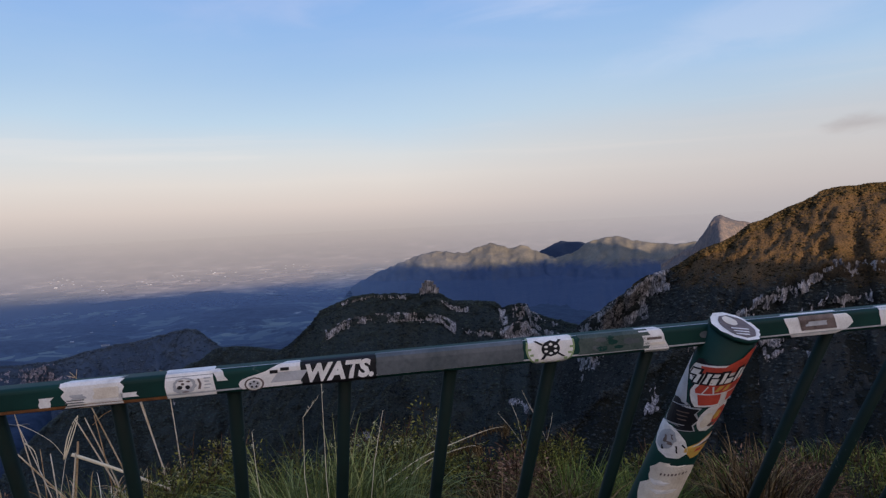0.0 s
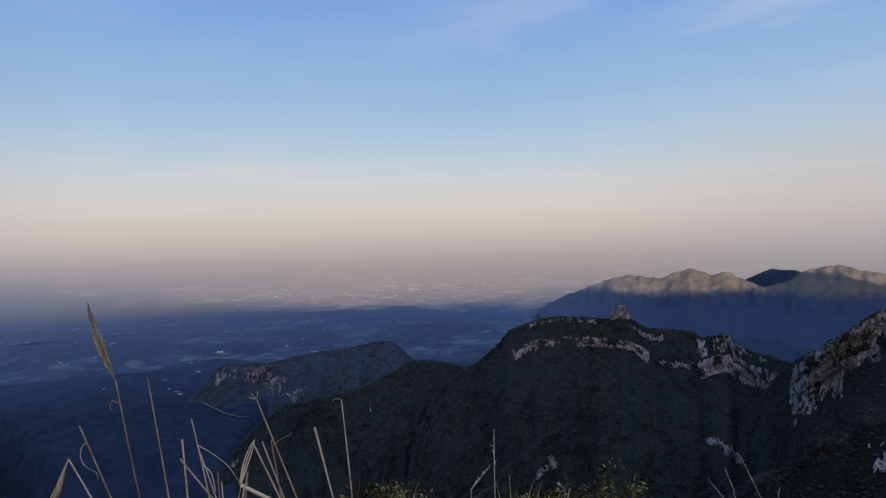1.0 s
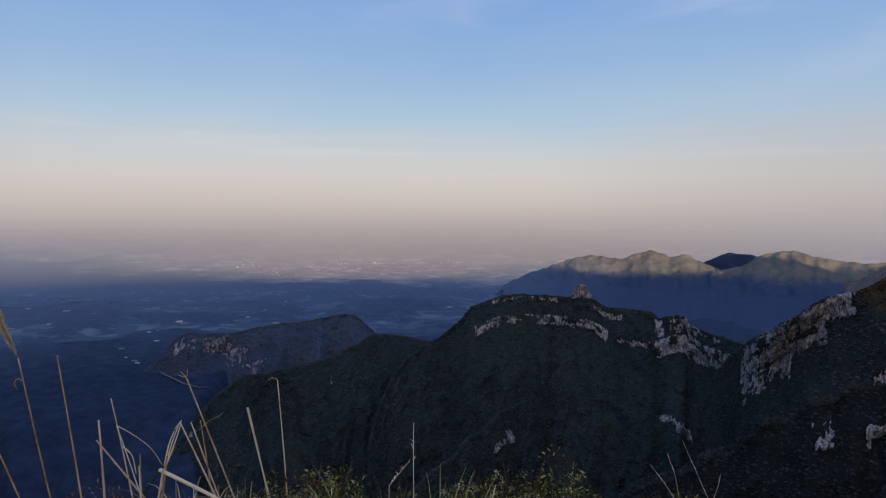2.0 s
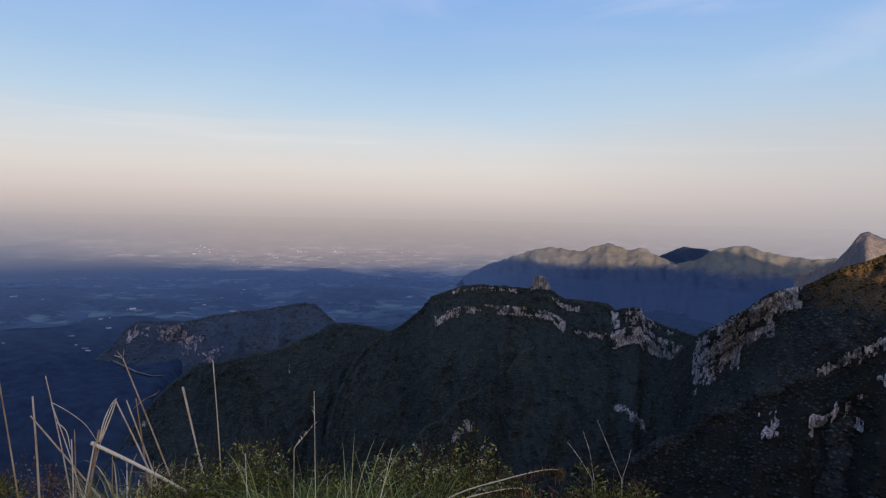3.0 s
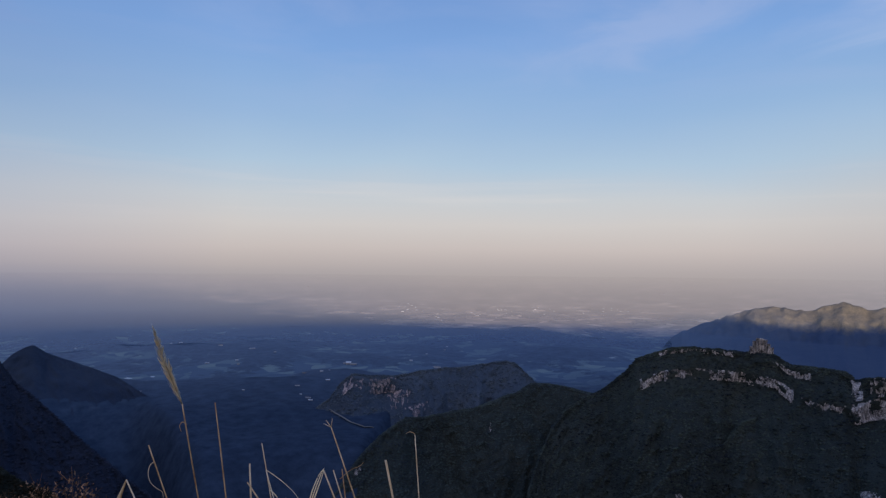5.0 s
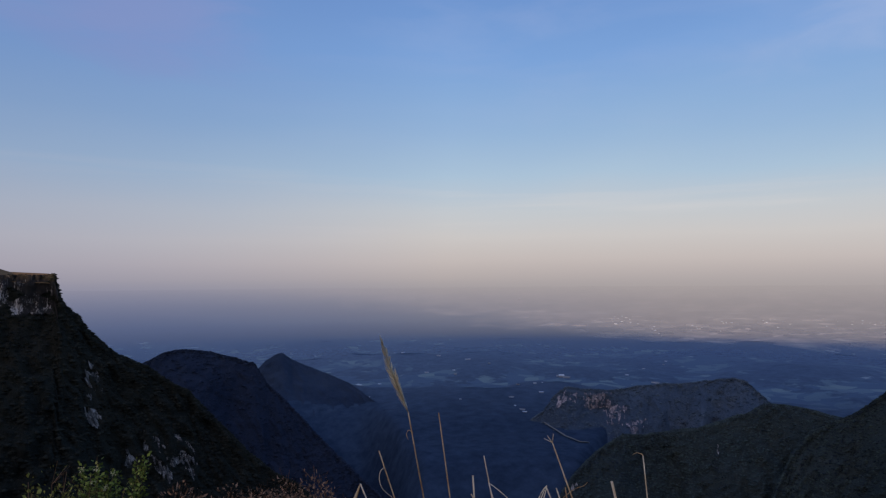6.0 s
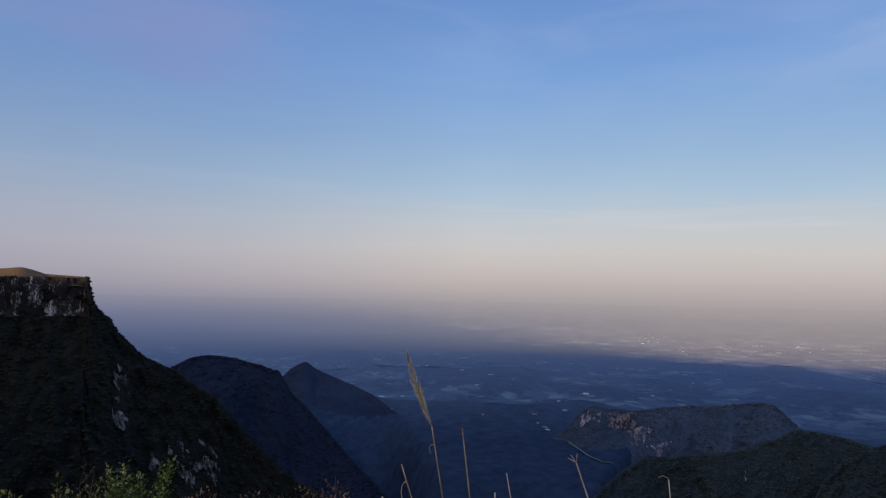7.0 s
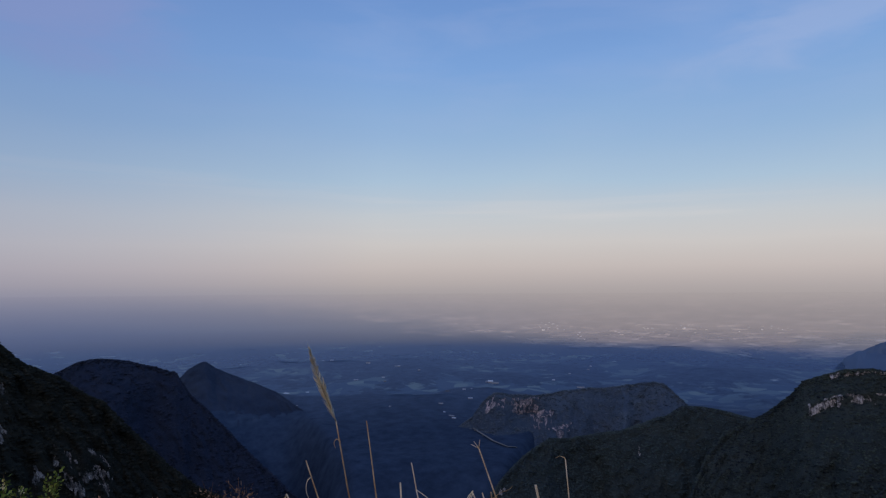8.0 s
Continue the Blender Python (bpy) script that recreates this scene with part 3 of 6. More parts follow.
def rock_face(ridge, a0, a1, d0, d1, width, cover=0.62, seed=0, lift=0.0):
    """A broken rock wall on a steep step of the flank: upright ribs and cracks, a torn outline, ledges left to the trees."""
    m0, m1 = np.radians(a0) * ridge.mean, np.radians(a1) * ridge.mean
    step = width * 0.16
    nu, nv = max(8, int((m1 - m0) / step)), max(6, int((d1 - d0) * 1.25 / step))
    c = ridge.crest[np.argsort(ridge.crest[:, 0])]
    U, D = np.meshgrid(np.linspace(a0, a1, nu), np.linspace(d0 - 0.1 * (d1 - d0), d1 + 0.12 * (d1 - d0), nv), indexing="ij")
    M = np.radians(U) * ridge.mean
    zc = spot(U, np.interp(U, c[:, 0], c[:, 1]), np.interp(U, c[:, 0], c[:, 2]))[2]
    X, Y, Z = ridge.place(U, D / np.maximum(zc - ridge.foot, 8), bare=True)
    warped = M + 0.5 * width * lattice(M / width, D / width, seed + 12)
    course = D / (width * 1.1) + 0.4 * lattice(M / (2 * width), D / width, seed + 13)
    block = _TABLE[np.floor(warped / (width * 0.55) + 3.7 * np.floor(course)).astype(int) % 256, np.floor(course).astype(int) % 256]
    ribs = width * (0.34 * fbm(M / (width * 0.9), D / (width * 3.0), 3, seed) + 0.3 * (block - 0.5))
    ledges = 0.25 * width * lattice(0 * M + 0.5, D / (width * 0.8), seed + 4)
    out = lift + 0.42 * width + ribs + ledges
    A = np.radians(U)
    X, Y = X + out * np.sin(A), Y - out * np.cos(A)
    x = (U - a0) / (a1 - a0)
    y = (D - d0) / (d1 - d0)
    rim = np.minimum(np.minimum(x, 1 - x) * (a1 - a0) * ridge.mean / 57.3 / width * 0.36, np.minimum(y + 0.1, 1.12 - y) * (d1 - d0) / width * 0.55)
    mask = 0.8 * fbm(M / (width * 0.8), D / (width * 1.5), 4, seed + 7, 0.65) + 0.85 * lattice(M / (width * 3.5), D / (width * 2), seed + 9) + (cover * 2 - 1.0) + np.minimum(rim - 0.6, 0) * 1.6
    me = sheet("cliff", X, Y, Z, MAT_ROCK)
    me.materials.clear()
    keep = 0.25 * (mask[:-1, :-1] + mask[1:, :-1] + mask[:-1, 1:] + mask[1:, 1:]) > 0
    bm = bmesh.new()
    bm.from_mesh(me)
    bm.faces.ensure_lookup_table()
    bmesh.ops.delete(bm, geom=[f for f, k in zip(bm.faces, keep.ravel()) if not k], context="FACES")
    bpy.data.meshes.remove(me)
    return bm


def mountain(name, ridge, mat, step, label, category, faces=(), trees=0, tree_size=3.0, tree_mat=None, span=None, tree_label="", rock=None, upper=None, pale=(), leaf=None, owner=None, bare=None):
    """A mountain of its own, or with an owner a further ridge that belongs to that mountain."""
    ob = owner
    if owner is None:
        ob = new(name, None)
        tagged(ob, label, category)
        ob.location = spot(float(np.mean(ridge.crest[:, 0])), 0, ridge.mean)[:2] + (ridge.foot,)
        bpy.context.view_layer.update()
    ridge.cliffs = tuple(ridge.cliffs) + tuple(f[:4] for f in tuple(faces) + tuple(pale))
    X, Y, Z = ridge.body(step)
    part("slope", sheet("slope", X, Y, Z, mat), mat, ob)
    for i, f in enumerate(faces):
        part("cliff", rock_face(ridge, *f, seed=ridge.seed * 10 + i), rock or MAT_ROCK, ob, "weathered rock face with dark streaks")["kind"] = "stuff"
    for i, f in enumerate(pale):
        part("outcrop", rock_face(ridge, *f, seed=ridge.seed * 10 + 50 + i, lift=1.5), bare or MAT_ROCK, ob, "pale rock outcrop among the trees")["kind"] = "stuff"
    faces = tuple(faces) + tuple(pale)
    if trees:
        rng = np.random.default_rng(ridge.seed + 40)
        u0, u1 = span or (ridge.crest[:, 0].min(), ridge.crest[:, 0].max())
        u = u0 + (u1 - u0) * rng.random(trees)
        v = np.where(rng.random(trees) < 0.18, rng.random(trees) * 0.02, rng.random(trees) ** 1.2)
        keep = np.ones(trees, bool)
        for a0, a1, d0, d1, *_ in faces:
            c = ridge.crest[np.argsort(ridge.crest[:, 0])]
            deep = v * np.maximum(spot(u, np.interp(u, c[:, 0], c[:, 1]), np.interp(u, c[:, 0], c[:, 2]))[2] - ridge.foot, 8)
            keep &= ~((u > a0) & (u < a1) & (deep > d0 - 1) & (deep < d1) & (rng.random(trees) < 0.7))
        p = np.stack(ridge.place(u, v), -1)[keep]
        s = tree_size * (0.5 + 0.95 * rng.random(len(p)) ** 2)
        p[:, 2] -= 0.18 * s
        # crowns above the upper level get the sunlit copy, lower ones the dark
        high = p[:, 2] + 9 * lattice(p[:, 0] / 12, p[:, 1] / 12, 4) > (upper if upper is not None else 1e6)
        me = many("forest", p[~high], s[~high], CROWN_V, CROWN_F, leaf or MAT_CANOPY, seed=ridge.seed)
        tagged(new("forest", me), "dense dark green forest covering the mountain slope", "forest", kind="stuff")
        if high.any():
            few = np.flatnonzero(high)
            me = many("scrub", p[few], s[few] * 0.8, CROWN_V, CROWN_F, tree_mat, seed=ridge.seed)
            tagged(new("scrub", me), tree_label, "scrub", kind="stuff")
    return ob


FOOT = -330.0
castle_ridge = Ridge([(21, -24, 660), (20, -21, 690), (19.4, -18, 730), (18.6, -15.5, 780), (17.5, -13, 830), (16.2, -11.2, 870), (13.57, -9.8, 895), (12.84, -9.3, 900), (11.4, -8.05, 900), (10.7, -7.1, 900), (9.5, -6.6, 900),
                      (8.1, -6.15, 900), (6.7, -6.0, 900), (2.3, -6.1, 900), (0.4, -6.2, 895), (-0.66, -6.9, 890), (-2.1, -6.98, 880), (-4.2, -7.15, 870), (-4.8, -7.65, 865), (-5.6, -7.45, 860), (-6.9, -7.4, 855), (-7.2, -8.0, 850),
                      (-8.5, -8.56, 830), (-10.0, -8.96, 790), (-11.3, -9.3, 750), (-12.6, -9.9, 730), (-17, -12.5, 720), (-22, -17, 710)],
                     FOOT, 36, 1, spurs=0.5, shear=-0.35)
castle_spur = Ridge([(-3.5, -9.6, 872), (-0.9, -9.3, 862), (0.4, -9.7, 842), (1.5, -10.9, 824), (2.9, -11.5, 798), (4.1, -13.2, 774), (5.4, -13.6, 746), (6.9, -15.3, 720), (8.2, -15.8, 692), (9.7, -17.4, 668), (10.9, -17.8, 640), (12.1, -19.3, 618), (14.6, -20.9, 570), (18, -24.5, 530)],
                    FOOT, 35, 13, spurs=0.45, rough=2.5)
spur_ridge = Ridge([(6, -12.5, 960), (10, -11, 970), (13.5, -10.15, 980), (14.8, -9.9, 985), (16.7, -9.5, 990), (17.9, -9.36, 990), (19.1, -9.4, 985), (20.4, -10.15, 975), (22.1, -10.85, 960), (24.06, -11.55, 940),
                    (26.4, -11.95, 920), (28.2, -12.3, 900), (29.8, -12.3, 885), (31.9, -13.7, 860), (33.7, -15.5, 830), (35.5, -18, 790), (38, -21, 740)], FOOT, 36, 2, spurs=0.6, shear=0.5)
peak_hill = Ridge([(14, -12.5, 1150), (17, -10.9, 1150), (18.54, -9.6, 1150), (19.6, -8.7, 1150), (20.5, -7.82, 1150), (21.3, -7.6, 1150), (22.6, -7.78, 1150), (24.66, -8.16, 1145), (26.5, -8.25, 1140), (28.4, -8.5, 1130),
                   (30.6, -8.92, 1115), (32.6, -8.95, 1100), (34.4, -8.75, 1090), (35.2, -9.4, 1085), (36.2, -10.7, 1080), (37.5, -11.6, 1070), (40, -13.0, 1050), (43, -14.5, 1030)],
                  PLAIN - 60, 38, 3, rough=2.5, spurs=0.6)
right_mountain = Ridge([(-4, -18, 820), (-8, -13.6, 800), (-10, -10.6, 760), (-11.3, -9.3, 690), (-12.1, -8.62, 640), (-13.3, -7.95, 615), (-14.45, -7.1, 600), (-15.6, -6.25, 600), (-16.9, -5.3, 600), (-19.3, -4.6, 600), (-21.1, -3.4, 600),
                        (-23.2, -2.5, 605), (-24.8, -1.5, 610), (-26.8, -0.5, 620), (-29.1, 0.45, 625), (-29.8, 0.9, 630), (-32, 1.15, 635),
                        (-37, 1.2, 650), (-52, 1.4, 720)], FOOT, 40, 4, cliffs=(), spurs=0.25, shear=0.3)
right_spur = Ridge([(-34, -9.5, 545), (-28, -8.8, 545), (-22.5, -9.2, 535), (-20.4, -10.9, 528), (-18.6, -11.2, 518), (-17.4, -12.4, 508), (-15.8, -12.9, 497), (-14.2, -14.4, 486), (-12.6, -14.9, 474), (-10.8, -16.9, 462), (-8.6, -17.6, 450), (-6.5, -19.3, 437), (-3.8, -20.2, 420), (0, -23, 400), (4, -27, 385)],
                   FOOT, 37, 14, spurs=0.45, rough=2.5)
horn = Ridge([(-18, -4.4, 1700), (-20.6, -3.0, 1700), (-21.3, -2.1, 1700), (-22.1, -0.85, 1700), (-22.6, -0.66, 1700), (-23.4, -1.05, 1700),
              (-24.8, -1.4, 1700), (-29, -2.2, 1700), (-36, -4, 1700)], PLAIN, 50, 5, spurs=0.45, rough=7.0, crown=22)
far_hill_a = Ridge([(10.5, -8.2, 2300), (9.2, -7.0, 2300), (7.9, -5.2, 2300), (7.2, -4.8, 2300), (6.2, -4.4, 2300), (4.86, -3.86, 2300), (3.9, -3.5, 2300), (3.06, -3.2, 2300), (1.5, -2.75, 2300), (0.87, -2.62, 2300), (-0.2, -2.7, 2300), (-1.27, -2.85, 2300), (-2.11, -2.8, 2300), (-3.34, -2.32, 2300),
                    (-4.16, -2.15, 2300), (-4.96, -2.4, 2300), (-5.56, -2.65, 2300), (-6.54, -2.5, 2300), (-7.24, -2.54, 2300), (-7.6, -2.85, 2300), (-8.13, -3.05, 2300), (-9.5, -3.7, 2300), (-14, -4.6, 2300), (-20, -5.5, 2300)], PLAIN - 14, 24, 6, crown=26, spurs=0.25, rough=8.0, skirt=(-190, 4.2))
far_hill_b = Ridge([(-6.5, -3.9, 2480), (-8.27, -3.01, 2480), (-9.93, -2.24, 2480), (-11.85, -2.42, 2480), (-14, -3.4, 2480)], -170.0, 20, 7, crown=60, spurs=0.25, rough=6.0)
far_hill_c = Ridge([(4, -6.2, 2240), (-4, -5.5, 2240), (-7.5, -4.6, 2240), (-8.8, -3.75, 2240), (-10.83, -3.35, 2240), (-11.4, -3.05, 2240), (-12.0, -2.5, 2240), (-12.9, -2.2, 2240), (-13.7, -2.1, 2240), (-14.6, -2.0, 2240), (-15.8, -2.4, 2240), (-17.37, -2.65, 2240),
                    (-19.1, -2.85, 2240), (-21.4, -2.65, 2240), (-28, -2.8, 2240)], PLAIN - 14, 24, 8, crown=26, spurs=0.25, rough=8.0, skirt=(-190, 4.2))
mesa = Ridge([(104, 0.3, 520), (90, 0.6, 570), (81, 0.7, 590), (77.5, 0.76, 600), (74.65, 0.76, 600), (74.3, -1.0, 600), (73.9, -1.75, 600), (73.17, -2.35, 600), (72.3, -3.6, 600), (71.3, -4.5, 600), (70.3, -5.4, 600),
              (68.4, -6.25, 600), (66.6, -7.7, 600), (65.3, -8.45, 600), (63.98, -10.0, 595), (62.2, -11.8, 590), (60.8, -13.4, 585), (58.9, -15.0, 580), (57.1, -15.95, 570), (54, -18.5, 560), (50, -23, 550)],
             FOOT, 44, 9, cliffs=((91.5, 105, 0, 27),), spurs=0.32, rough=4.0, shear=-0.3)
mesa.soft_edge, mesa.recover = 0.3, 0.0
left_hill = Ridge([(76, -9.0, 1150), (70, -6.9, 1150), (68.2, -5.9, 1150), (67.1, -5.28, 1150), (65.6, -5.16, 1150), (63.7, -5.45, 1150), (61.85, -6.0, 1140), (60.3, -6.5, 1130), (59.1, -8.3, 1100), (56.7, -10.7, 1040),
                   (54.3, -13.4, 970), (51.5, -16, 900), (48, -19, 830)], FOOT, 36, 10, spurs=0.45)
left_peak = Ridge([(64, -9.0, 1400), (60.3, -7.2, 1400), (59.3, -6.3, 1400), (58.6, -5.85, 1400), (58.1, -5.75, 1400), (57.3, -6.3, 1400), (56.3, -6.8, 1390), (54.5, -7.5, 1360), (52.5, -8.4, 1310), (50.6, -9.8, 1250), (48, -11.5, 1170), (45, -13.2, 1090), (42, -15, 1010), (38, -17.5, 930)],
                  FOOT, 34, 11, spurs=0.45)

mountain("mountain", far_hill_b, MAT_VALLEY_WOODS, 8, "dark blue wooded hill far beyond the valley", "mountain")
mountain("mountain", far_hill_a, MAT_HAZED_HILL, 6, "far grassy hill with its crest in evening sun", "mountain")
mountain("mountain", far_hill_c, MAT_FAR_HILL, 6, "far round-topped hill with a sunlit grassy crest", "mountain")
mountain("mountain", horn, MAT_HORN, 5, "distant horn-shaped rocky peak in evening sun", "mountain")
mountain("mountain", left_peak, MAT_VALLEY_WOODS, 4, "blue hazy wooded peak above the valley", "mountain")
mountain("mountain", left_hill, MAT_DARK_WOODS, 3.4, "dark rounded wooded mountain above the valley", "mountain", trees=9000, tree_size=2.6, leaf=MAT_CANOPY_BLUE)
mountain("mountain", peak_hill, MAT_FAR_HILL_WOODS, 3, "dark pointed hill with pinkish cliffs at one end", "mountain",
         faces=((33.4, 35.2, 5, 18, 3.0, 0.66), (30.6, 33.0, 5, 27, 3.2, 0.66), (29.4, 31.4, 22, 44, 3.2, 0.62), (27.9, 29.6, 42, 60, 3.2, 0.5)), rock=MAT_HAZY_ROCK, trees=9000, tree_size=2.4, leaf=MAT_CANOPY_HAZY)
mountain("mountain", spur_ridge, MAT_WOODS, 2.4, "low forested spur running down into the valley", "mountain", pale=((22.0, 22.9, 18, 30, 3.0, 0.55), (33.2, 34.2, 6, 14, 3.0, 0.5)), trees=26000, tree_size=2.0, leaf=MAT_CANOPY_SPUR, span=(11, 38))
castle = mountain("mountain", castle_ridge, MAT_WOODS, 2.0, "forested ridge with pale cliff bands and a rock tower", "mountain",
         faces=((2.0, 10.4, 23, 33, 2.6, 0.92), (-0.8, 2.4, 25, 36, 2.6, 0.85), (3.3, 8.9, 2, 7, 2.4, 0.8), (-2.2, 0.6, 7, 13, 2.6, 0.68), (-5.25, -4.5, 4, 17, 3.0, 0.85), (-8.0, -5.7, 1, 17, 3.2, 0.85), (-9.8, -7.8, 2, 9, 3.0, 0.6), (-8.6, -4.3, 22, 38, 3.2, 0.86), (-12.4, -7.6, 14, 33, 3.0, 0.76), (-4.2, -1.2, 30, 37, 2.8, 0.46)),
         pale=((-6.3, -4.9, 82, 87, 1.9, 0.8), (-7.6, -6.2, 86, 91, 1.9, 0.76)), trees=40000, tree_size=2.0, leaf=MAT_CANOPY_MID, span=(-14, 20))
mountain("spur", castle_spur, MAT_WOODS, 2.2, "", "", pale=((6.9, 8.7, 17, 26, 2.2, 0.9), (2.1, 4.1, 65, 75, 2.2, 0.85)), trees=24000, tree_size=1.9, leaf=MAT_CANOPY_MID, owner=castle)
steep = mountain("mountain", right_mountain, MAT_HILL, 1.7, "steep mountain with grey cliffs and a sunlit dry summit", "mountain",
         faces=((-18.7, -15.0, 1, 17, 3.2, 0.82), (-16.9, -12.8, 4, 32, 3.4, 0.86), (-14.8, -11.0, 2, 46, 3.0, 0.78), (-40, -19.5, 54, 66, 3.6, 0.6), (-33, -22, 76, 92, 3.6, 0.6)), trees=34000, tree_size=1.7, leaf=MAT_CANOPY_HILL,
         tree_mat=MAT_CANOPY_SUNLIT, upper=-58, span=(-42, -8), tree_label="dry scrub and low trees covering the mountainside")
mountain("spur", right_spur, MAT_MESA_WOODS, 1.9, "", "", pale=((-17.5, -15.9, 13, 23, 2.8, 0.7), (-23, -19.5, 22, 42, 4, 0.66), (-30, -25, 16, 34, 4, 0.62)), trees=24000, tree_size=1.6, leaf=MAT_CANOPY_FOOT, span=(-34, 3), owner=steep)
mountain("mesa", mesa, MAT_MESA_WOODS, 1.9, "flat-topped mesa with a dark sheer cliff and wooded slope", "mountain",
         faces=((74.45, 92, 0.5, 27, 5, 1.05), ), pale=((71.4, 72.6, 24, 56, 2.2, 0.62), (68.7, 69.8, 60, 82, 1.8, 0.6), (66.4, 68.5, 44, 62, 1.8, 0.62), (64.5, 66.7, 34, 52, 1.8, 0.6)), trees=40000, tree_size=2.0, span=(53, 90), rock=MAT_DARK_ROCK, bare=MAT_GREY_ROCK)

mesa_ob = bpy.data.objects["mesa"]
cap_ridge = Ridge([(90, 0.6, 640), (83, 0.95, 635), (81, 1.15, 630), (79, 1.4, 630), (78.2, 1.2, 629), (77.5, 0.95, 628), (75.0, 0.82, 625)], 8.4, 15, 12, rough=0.3, spurs=0.05)
MAT_DRY_TURF = plain_stuff("dry_turf", (0.08, 0.045, 0.018), (0.18, 0.105, 0.042), 0.05, 0.95, depth=0.3)
cx, cy, cz = cap_ridge.body(3.0)
part("grass_cap", sheet("grass_cap", cx, cy, cz, MAT_DRY_TURF), MAT_DRY_TURF, mesa_ob, "brown dry grass on the flat summit")

# the rock tower on the forested ridge
ridge_ob = next(o for o in bpy.data.objects if o.get("label", "").startswith("forested ridge"))
tower = bmesh.new()
rng = np.random.default_rng(5)
for a, top, wide in ((2.05, -5.72, 4), (1.84, -5.3, 4), (1.6, -5.08, 4), (1.36, -5.1, 4), (1.12, -5.18, 4), (0.9, -5.48, 4), (0.68, -5.75, 3.5)):
    x, y, z = spot(a, top, 899)
    z0 = spot(a, -6.3, 899)[2]
    rings = []
    for t in (0, 0.35, 0.75, 1.0):
        rings.append([tower.verts.new((x + wide * (0.72 - 0.05 * t) * math.cos(k * 1.047 + t) * (0.8 + 0.4 * rng.random()),
                                       y + wide * (0.72 - 0.05 * t) * math.sin(k * 1.047 + t) * (0.8 + 0.4 * rng.random()),
                                       z0 + (z - z0) * t + rng.normal() * 0.3)) for k in range(6)])
    for r0, r1 in zip(rings, rings[1:]):
        for k in range(6):
            tower.faces.new((r0[k], r0[(k + 1) % 6], r1[(k + 1) % 6], r1[k]))
    tower.faces.new(rings[-1])
part("rock_tower", tower, MAT_ROCK, ridge_ob, "blocky pale rock tower on the crest")

# ---------------------------------------------------------------- things on the plain


def house_paint(name, low, high):
    m, n, b = material(name)
    r = n.add("ShaderNodeObjectInfo").outputs["Random"]
    f = n.math("ADD", n.math("MULTIPLY", r, 0.8), n.math("MULTIPLY", n.noise(world_place(n), 0.4, 3.0), 0.2))
    n.link(n.ramp(f, [(0.1, low), (0.5, tuple(0.4 * v for v in high)), (0.9, high)]), b.inputs["Base Color"])
    b.inputs["Roughness"].default_value = 0.85
    return m


# blue put into the whites as haze, countering the warm sun
MAT_WHITEWASH = house_paint("hazed_whitewash", (0.12, 0.13, 0.15), (0.52, 0.6, 0.72))
MAT_SHEET_ROOF = house_paint("hazed_sheet_roof", (0.09, 0.1, 0.12), (0.42, 0.5, 0.62))
MAT_DIRT = plain_stuff("pale_dirt", (0.1, 0.1, 0.1), (0.2, 0.19, 0.18), 0.05, 0.95)


def on_plain(az, el):
    """Where the line of sight at that heading and height angle meets the land."""
    lo, hi = 620.0, 4900.0
    for _ in range(40):
        d = 0.5 * (lo + hi)
        x, y, z = spot(az, el, d)
        if z > ground_height(x, y):
            lo = d
        else:
            hi = d
    x, y, _ = spot(az, el, lo)
    return float(x), float(y), float(ground_height(x, y))


def build_house():
    ob = new("house", None)
    tagged(ob, "small white farmhouse with a pale gabled roof on the plain", "house", "houses on the plain")
    bm = bmesh.new()
    bmesh.ops.create_cube(bm, size=1, matrix=Matrix.LocRotScale((0, 0, 2.2), None, (16, 10, 6.4)))
    part("wall", bm, MAT_WHITEWASH, ob)
    bm = bmesh.new()
    ends = []
    for x in (-8.8, 8.8):
        ends.append([bm.verts.new((x, y, z)) for y, z in ((-6, 5.1), (0, 8.6), (6, 5.1), (6, 5.5), (0, 9.0), (-6, 5.5))])
    bm.faces.new(ends[0]), bm.faces.new(ends[1][::-1])
    for k in range(6):
        bm.faces.new((ends[0][k], ends[1][k], ends[1][(k + 1) % 6], ends[0][(k + 1) % 6]))
    bmesh.ops.recalc_face_normals(bm, faces=bm.faces)
    part("roof", bm, MAT_SHEET_ROOF, ob)
    return ob


house = build_house()
rng = np.random.default_rng(21)
sites = [(34.7, -8.0, 0.7), (34.3, -8.06, 0.6), (35.0, -7.95, 0.5), (38.0, -10.7, 0.3), (37.8, -10.9, 0.3), (38.6, -10.4, 0.25), (27.2, -8.3, 0.5), (36.4, -9.3, 0.35), (38.9, -9.7, 0.3), (43.2, -9.9, 0.25)]
for a, e, count, spread in ((29.5, -3.28, 22, 1.0), (8.6, -1.8, 5, 0.6), (38.5, -1.75, 6, 0.7), (21.5, -3.7, 10, 1.2), (18.5, -3.3, 12, 1.3), (24.0, -3.9, 8, 1.2), (14.0, -3.2, 14, 2.0), (27.5, -4.1, 6, 0.8)):
    for _ in range(count):
        sites.append((a + rng.normal() * spread * 0.6, e + rng.normal() * 0.2, 0.16 + 0.34 * rng.random() ** 2))
for _ in range(26):
    sites.append((26 + 34 * rng.random(), -5.4 - 4.5 * rng.random(), 0.2 + 0.25 * rng.random()))
for i, (a, e, size) in enumerate(sites):
    x, y, z = on_plain(a, e)
    where = pose(x, y, z, 0, 0, float(rng.random() * 60 - 30) + a) @ Matrix.Scale(float(size), 4)
    if i == 0:
        house.matrix_basis = where
    else:
        copy = copy_thing(house, pose(x, y, z, 0, 0, float(rng.random() * 60 - 30) + a))
        copy.scale = (float(size * (0.8 + 1.4 * rng.random() ** 2)), float(size * 0.8), float(size * 0.7))


